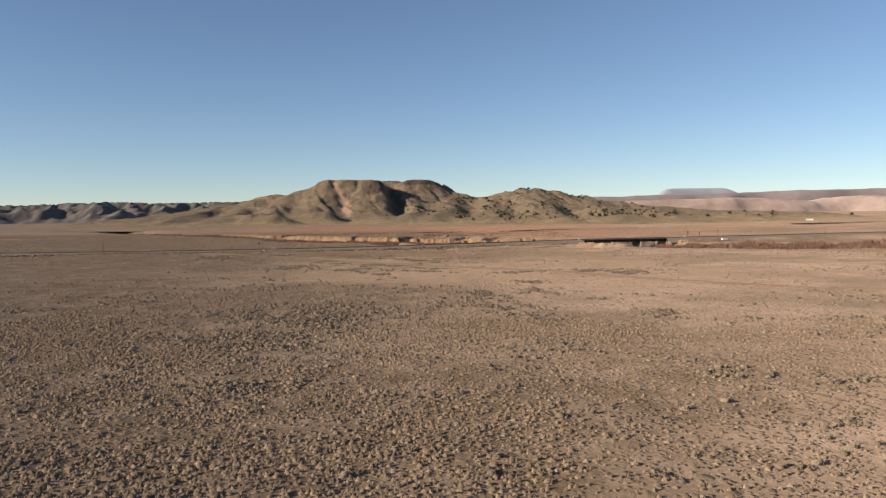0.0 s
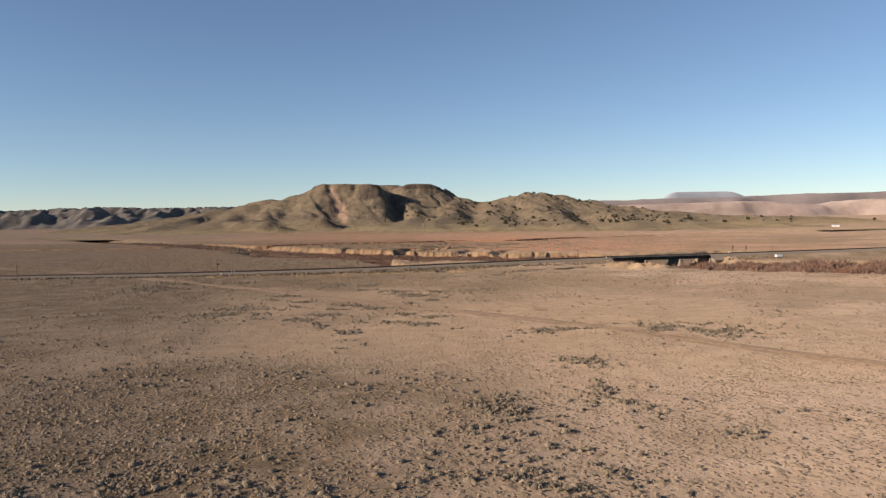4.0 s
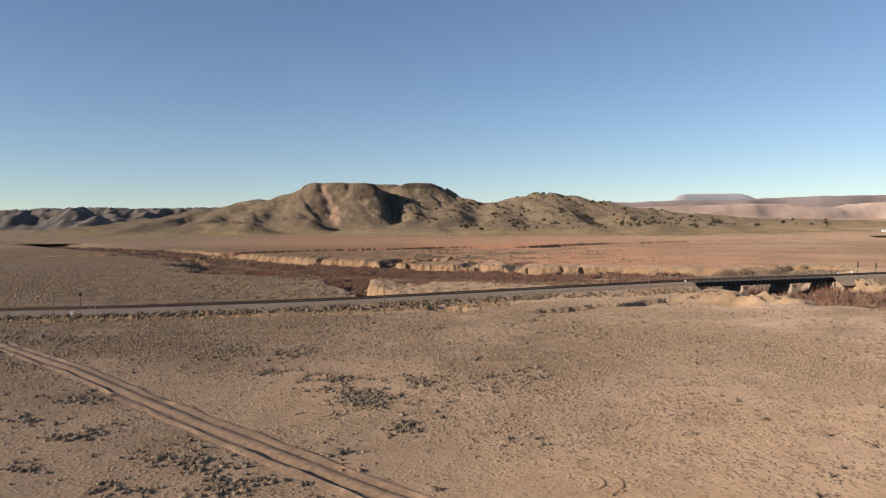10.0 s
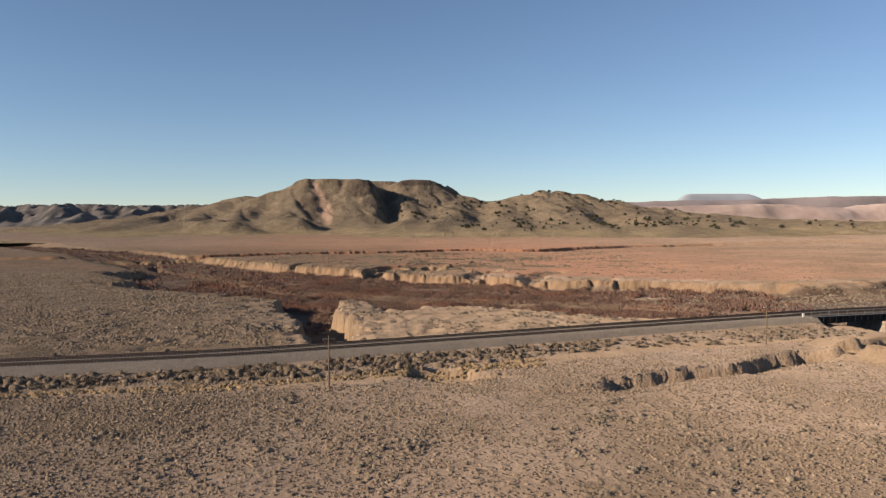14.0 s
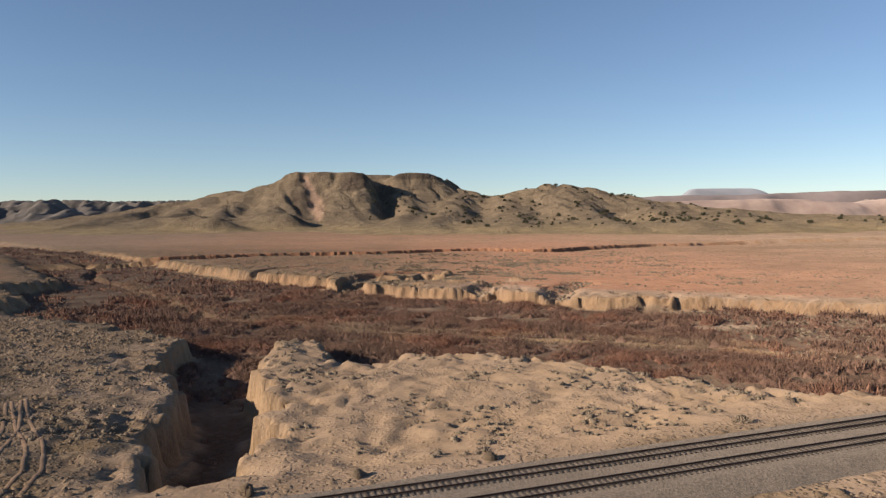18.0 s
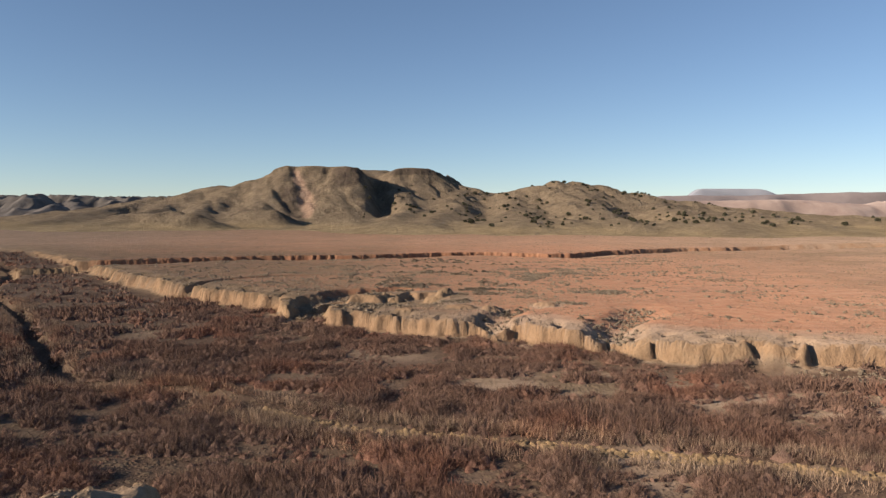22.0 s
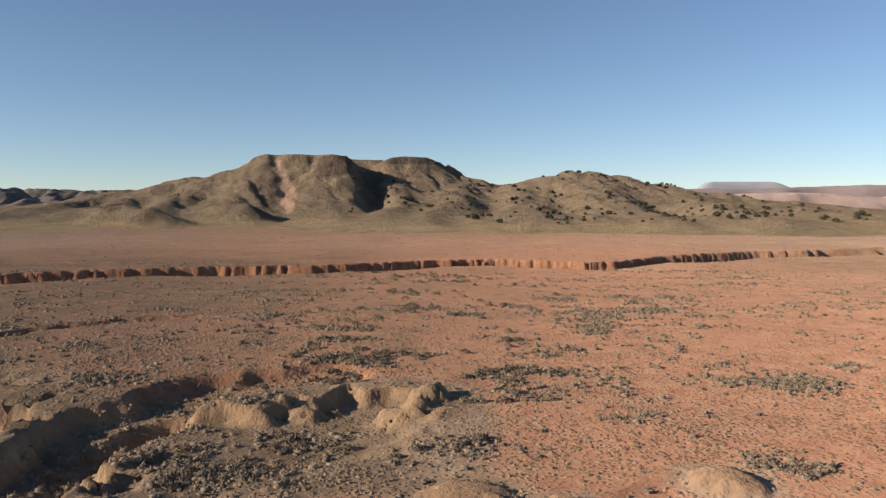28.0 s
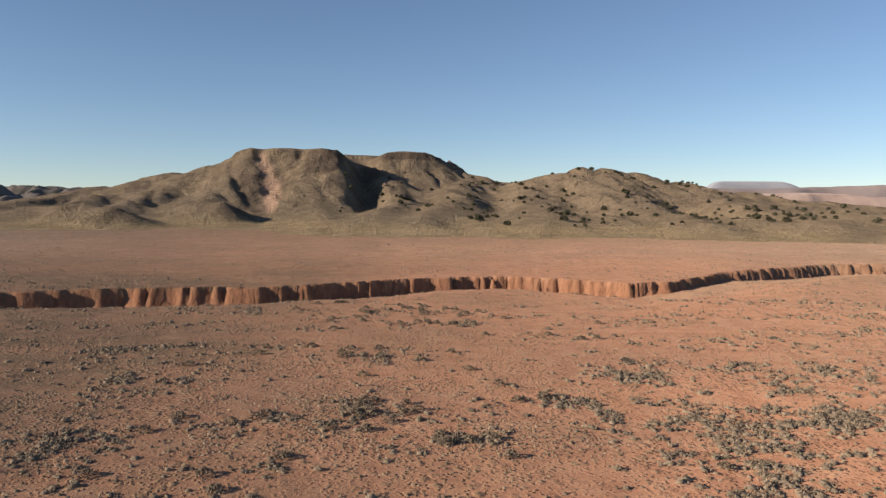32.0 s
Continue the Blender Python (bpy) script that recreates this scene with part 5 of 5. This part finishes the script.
# golden grass between the brush and the track
N = spread(PLANTS, 20000, -120, 20, 380, 440, lambda x, y, g: 0.9 * (g["rail"] > 18.5) * (g["rail"] < 22.5 + 2 * vnoise(x, y, 10, 216)) * (y < np.interp(x, _sx, _sy)))
domes("golden_grass", N, 0.3 + 0.3 * PLANTS.rand(len(N)), 0.3 + 0.25 * PLANTS.rand(len(N)), GOLD, "golden dry grass along the railway reserve", "grass", PLANTS)
# the largest bushes beside the flight line stand as things of their own
order = np.argsort(-(S - 0.006 * np.abs(P[:, 0])))
own, rest = order[:240], order[240:]
domes("sagebrush", P[rest], 0.48 * S[rest], 0.27 * S[rest], SAGE, "rounded crowns of low grey sagebrush", "shrub", PLANTS, 5, True)
scatter("sagebrush", SAGES, P[rest], S[rest], SAGE, "low grey sagebrush in loose patches", "shrub", PLANTS)
G = B[straw_bank] + PLANTS.randn(straw_bank.sum(), 3) * (0.6, 0.6, 0)
low = np.interp(G[:, 0], [0, 50], [1.0, 0.6])
domes("rabbit_brush", G, (0.6 + 0.5 * PLANTS.rand(len(G))) * low, (0.35 + 0.4 * PLANTS.rand(len(G))) * low, BANKBRUSH, "brown dry brush along the railway bank", "shrub", PLANTS, 6, True)
scatter("rabbit_brush", TWIGS, G, (0.8 + 0.7 * PLANTS.rand(len(G))) * low, BANKBRUSH, "brown dry twigs along the railway bank", "shrub", PLANTS)
bush_meshes = []
for k in range(5):
    T = cloud(PLANTS, 150, 0.7, 0.5, 0.13, 0.3)
    bush_meshes.append(mesh_from("sagebrush_bush", T.reshape(-1, 3), np.arange(len(T) * 3).reshape(-1, 3), [SAGE]))
for k, i in enumerate(own):
    ob = tagged(new("sagebrush_bush", bush_meshes[k % 5]), "rounded grey sagebrush bush on dry soil", "shrub", "larger sagebrush bushes")
    ob.matrix_world = Matrix.Translation(P[i]) @ Matrix.Rotation(float(PLANTS.rand() * 6.28), 4, "Z") @ Matrix.Diagonal((S[i], S[i], S[i], 1))


def brush_chance(x, y, g):
    d, _ = along(x, y, CHANNEL)
    c = (g["s2"] > 2.5) * np.clip(0.55 + 0.6 * vnoise(x, y, 14, 221) + 0.7 * vnoise(x, y, 5.5, 223), 0.03, 1) * step(1.6, 3.0, d + 0.8 * vnoise(x, y, 8, 222))
    for px, py, pr in SANDBARS:
        c = c * (1 - 0.93 * np.exp(-(((x - px) / pr) ** 2 + ((y - py) / (0.35 * pr)) ** 2) ** 2))
    c = c * (1 - 0.96 * (y < 506) * (x < -12) * (x > -60))
    return c * (1 - 0.75 * step(110, 190, x) * (y > 520))


P = np.concatenate([spread(PLANTS, 40000, -120, 130, 440, 720, brush_chance), spread(PLANTS, 22000, -90, 70, 525, 650, brush_chance), spread(PLANTS, 36000, -640, -120, 540, 1260, brush_chance), spread(PLANTS, 17000, 100, 420, 335, 480, brush_chance)])
d, _ = along(P[:, 0], P[:, 1], CHANNEL)
reedy = (d < 6.5) & (PLANTS.rand(len(P)) < 0.7) & (P[:, 0] > -60)
S = (0.5 + 0.6 * PLANTS.rand(len(P))) * np.clip(0.95 + 0.4 * vnoise(P[:, 0], P[:, 1], 25, 225) + 0.8 * vnoise(P[:, 0], P[:, 1], 5.5, 223), 0.35, 1.5) * np.where((P[:, 0] > 110) & (P[:, 1] < 490), 1.7, 1.0)
W = S[~reedy]
Q = P[~reedy]
near = (np.abs(Q[:, 0]) < 75) & (Q[:, 1] > 500) | (Q[:, 0] > 90) & (Q[:, 0] < 230) & (Q[:, 1] < 490)
domes("willow_brush", Q, 1.15 * W, 0.95 * W, TAMARISK, "dense crowns of bare red-brown brush in the wash", "brush", PLANTS, 6, False, False)
close = near & (np.abs(Q[:, 0]) < 62) & (Q[:, 1] < 640)
scatter("willow_brush", CLOSE_BRUSH, Q[close], W[close], TAMARISK, "fine bare twigs of red-brown brush in the wash", "brush", PLANTS)
scatter("willow_brush", BRUSH, Q[near & ~close], W[near & ~close], TAMARISK, "bare red-brown brush crowding the floor of the wash", "brush", PLANTS)
scatter("willow_brush", FAR_BRUSH, Q[~near], W[~near], TAMARISK, "bare red-brown brush further along the wash", "brush", PLANTS)
U = np.concatenate([P[reedy], spread(PLANTS, 20000, -150, 75, 535, 720, lambda x, y, g: (g["s2"] > 3) * (lambda d: (d > 2.4) * (d < 7 + 2 * vnoise(x, y, 9, 224)))(along(x, y, CHANNEL)[0]))])
N = spread(PLANTS, 16000, -25, 80, 535, 580, lambda x, y, g: 0.9 * (g["s2"] > 3) * (along(x, y, CHANNEL)[0] < 1.5 + 0.6 * vnoise(x, y, 5, 228)))
domes("golden_grass", N, 0.4 + 0.3 * PLANTS.rand(len(N)), 0.2 + 0.2 * PLANTS.rand(len(N)), GOLD, "golden dry grass along the bed of the wash", "grass", PLANTS, 5)
scatter("reeds", REEDS, U, 0.8 + 0.6 * PLANTS.rand(len(U)), REED, "pale dry reeds along the channel", "reeds", PLANTS)
Q = spread(PLANTS, 5000, -160, 420, 880, 1100, lambda x, y, g: 0.6 * (g["z"] < -3.0 + 13 * step(980, 1420, y)) * (g["wall"] < 0.1) * step(0.1, 0.5, vnoise(x, y, 30, 226)))
if len(Q):
    scatter("willow_brush", FAR_BRUSH, Q, 0.4 + 0.4 * PLANTS.rand(len(Q)), TAMARISK, "low brown brush in the red arroyo", "brush", PLANTS)


def juniper_meshes():
    out = []
    for k in range(4):
        T = np.concatenate([cloud(PLANTS, 46, 1.0, 1.5, 0.55, 0.2, 0.05) + [0.25 * PLANTS.randn(), 0.25 * PLANTS.randn(), 0.35] for _ in range(3)])
        crown = mesh_from("crown", T.reshape(-1, 3), np.arange(len(T) * 3).reshape(-1, 3), [JUNIPER])
        bm = bmesh.new()
        rod(bm, (0, 0, -0.5), (0.05, 0.05, 0.9), 0.16, 0.10, 6)
        for s in range(3):
            a = 2.1 * s + k
            rod(bm, (0.03, 0.03, 0.45), (0.55 * math.cos(a), 0.55 * math.sin(a), 1.15), 0.08, 0.03, 5)
        trunk = bpy.data.meshes.new("trunk")
        bm.to_mesh(trunk)
        bm.free()
        trunk.materials.append(BARK)
        out.append((trunk, crown))
    return out


def plant_junipers():
    kinds = juniper_meshes()
    rng = np.random.RandomState(5)
    n, made = 0, 0
    while made < 300 and n < 14000:
        n += 1
        x, y = rng.uniform(-130, 900), rng.uniform(1290, 1740)
        if x > 450 and rng.rand() < 0.85 or x < 0 and rng.rand() < 0.5:
            continue
        if vnoise(np.array([x]), np.array([y]), 70, 231)[0] < rng.uniform(-1.3, 0.3):
            continue
        z = max(float(hill_at(x, y)), ground_z(x, y))
        if z > 92 or z < 12 or (x < 20 and z < 24):
            continue
        s = 1.2 + 1.9 * rng.rand() ** 1.6
        tree = tagged(new("juniper"), "dark scrubby juniper on the dry grassy slope", "tree", "junipers on the hills")
        tree.matrix_world = pose(x, y, z - 0.3, 0, 0, rng.uniform(0, 360)) @ Matrix.Diagonal((s, s, s * rng.uniform(0.75, 1.0), 1))
        for nm, me in zip(("trunk", "crown"), kinds[made % 4]):
            ob = new(nm, me)
            ob.parent = tree
        made += 1


plant_junipers()


# ---- tyre tracks ----
RINGS = [(-15.8, 298.3, 3.5, -60, 120), (22.4, 266.1, 3.5, -70, 100), (-53.6, 286.4, 4, 40, 230), (14.1, 272.1, 3, -60, 100), (22.3, 263.1, 3.5, -80, 90), (-51.5, 344.5, 6, -60, 100), (-63.6, 344.8, 4, 0, 200)]
SWERVES = [[(-36.7, 440.2), (-37.3, 445.7), (-42.4, 455.5), (-49.2, 464.5), (-57.5, 477.6)], [(-41.6, 443.9), (-46.0, 452.4), (-48.4, 460.8), (-56.6, 475.2)]]
RUT = plain("packed_rut_soil", (0.27, 0.175, 0.11), (0.36, 0.245, 0.16), 2.0, bumped=0.4)


def rut(line, gauge, width, label):
    """Two worn wheel marks that follow a line over the ground."""
    pts = np.array(line, float)
    t = np.concatenate([[0], np.cumsum(np.hypot(*np.diff(pts, axis=0).T))])
    u = np.arange(0, t[-1], 0.8)
    x, y = np.interp(u, t, pts[:, 0]), np.interp(u, t, pts[:, 1])
    k = np.ones(9) / 9
    if len(u) > 20:
        x, y = (np.convolve(np.pad(v, 4, mode="edge"), k, "valid") for v in (x, y))
    dx, dy = np.gradient(x), np.gradient(y)
    n = np.hypot(dx, dy) + 1e-9
    thing = tagged(new("tyre_track"), label, "tyre track", kind="structure")
    for side in (-gauge / 2, gauge / 2):
        rows = []
        wob = 0.10 * vnoise(x, y, 5, 301)
        for w, h in ((-width, 0.0), (-width * 0.5, 0.035), (width * 0.5, 0.035), (width, 0.0)):
            px, py = x - dy / n * (side + w + wob), y + dx / n * (side + w + wob)
            rows.append(np.stack([px, py, ground_at(px, py) + 0.04 + h], 1))
        v = np.stack(rows, 1)
        ob = new("wheel_mark", mesh_from("wheel_mark", v.reshape(-1, 3), grid_faces(4, len(x)), [RUT], True))
        ob.parent = thing


def build_road():
    """The graded dirt road: a shallow trough with low ragged lips."""
    pts = np.array(ROAD[2:], float)
    t = np.concatenate([[0], np.cumsum(np.hypot(*np.diff(pts, axis=0).T))])
    u = np.arange(0, t[-1], 0.7)
    x, y = np.interp(u, t, pts[:, 0]), np.interp(u, t, pts[:, 1])
    x, y = (np.convolve(np.pad(v, 9, mode="edge"), np.ones(19) / 19, "valid") for v in (x, y))
    dx, dy = np.gradient(x), np.gradient(y)
    n = np.hypot(dx, dy) + 1e-9
    rows = []
    for w, h in ((-3.0, -0.15), (-2.6, 0.02), (-2.2, 0.22), (-1.95, 0.25), (-1.7, 0.07), (-1.2, 0.0), (-0.85, -0.02), (-0.6, 0.2), (0.5, 0.2), (0.85, 0.0), (1.2, 0.03), (1.6, 0.10), (1.9, 0.18), (2.3, 0.10), (2.9, -0.15)):
        lip = abs(w) > 1.5
        o = w + (0.35 if lip else 0.08) * vnoise(x + 9 * w, y, 4, 303)
        px, py = x - dy / n * o, y + dx / n * o
        wear = np.clip(0.8 + 0.7 * vnoise(px, py, 6, 304), 0.1, 1.5) if lip and h > 0 else 1.0
        rows.append(np.stack([px, py, ground_at(px, py) + 0.05 + h * wear], 1))
    v = np.stack(rows, 1)
    me = mesh_from("dirt_road", v.reshape(-1, 3), grid_faces(len(rows), len(x)), [ROADSOIL], True)
    return tagged(new("dirt_road", me), "sandy dirt road with low ragged lips and worn ruts", "road", kind="structure")


ROADSOIL = plain("sandy_road_soil", (0.165, 0.115, 0.078), (0.305, 0.213, 0.145), 1.1, bumped=0.6, dist=0.12)
build_road()

def ring(cx, cy, r, a0, a1):
    return [(cx + r * math.cos(a), cy + r * math.sin(a)) for a in np.linspace(radians(a0), radians(a1), 30)]


for cx, cy, r, a0, a1 in RINGS:
    rut(ring(cx, cy, r, a0, a1), 1.7, 0.2, "curved tyre marks pressed into bare soil")
for line in SWERVES:
    rut(line, 1.7, 0.22, "curved tyre marks pressed into bare soil")
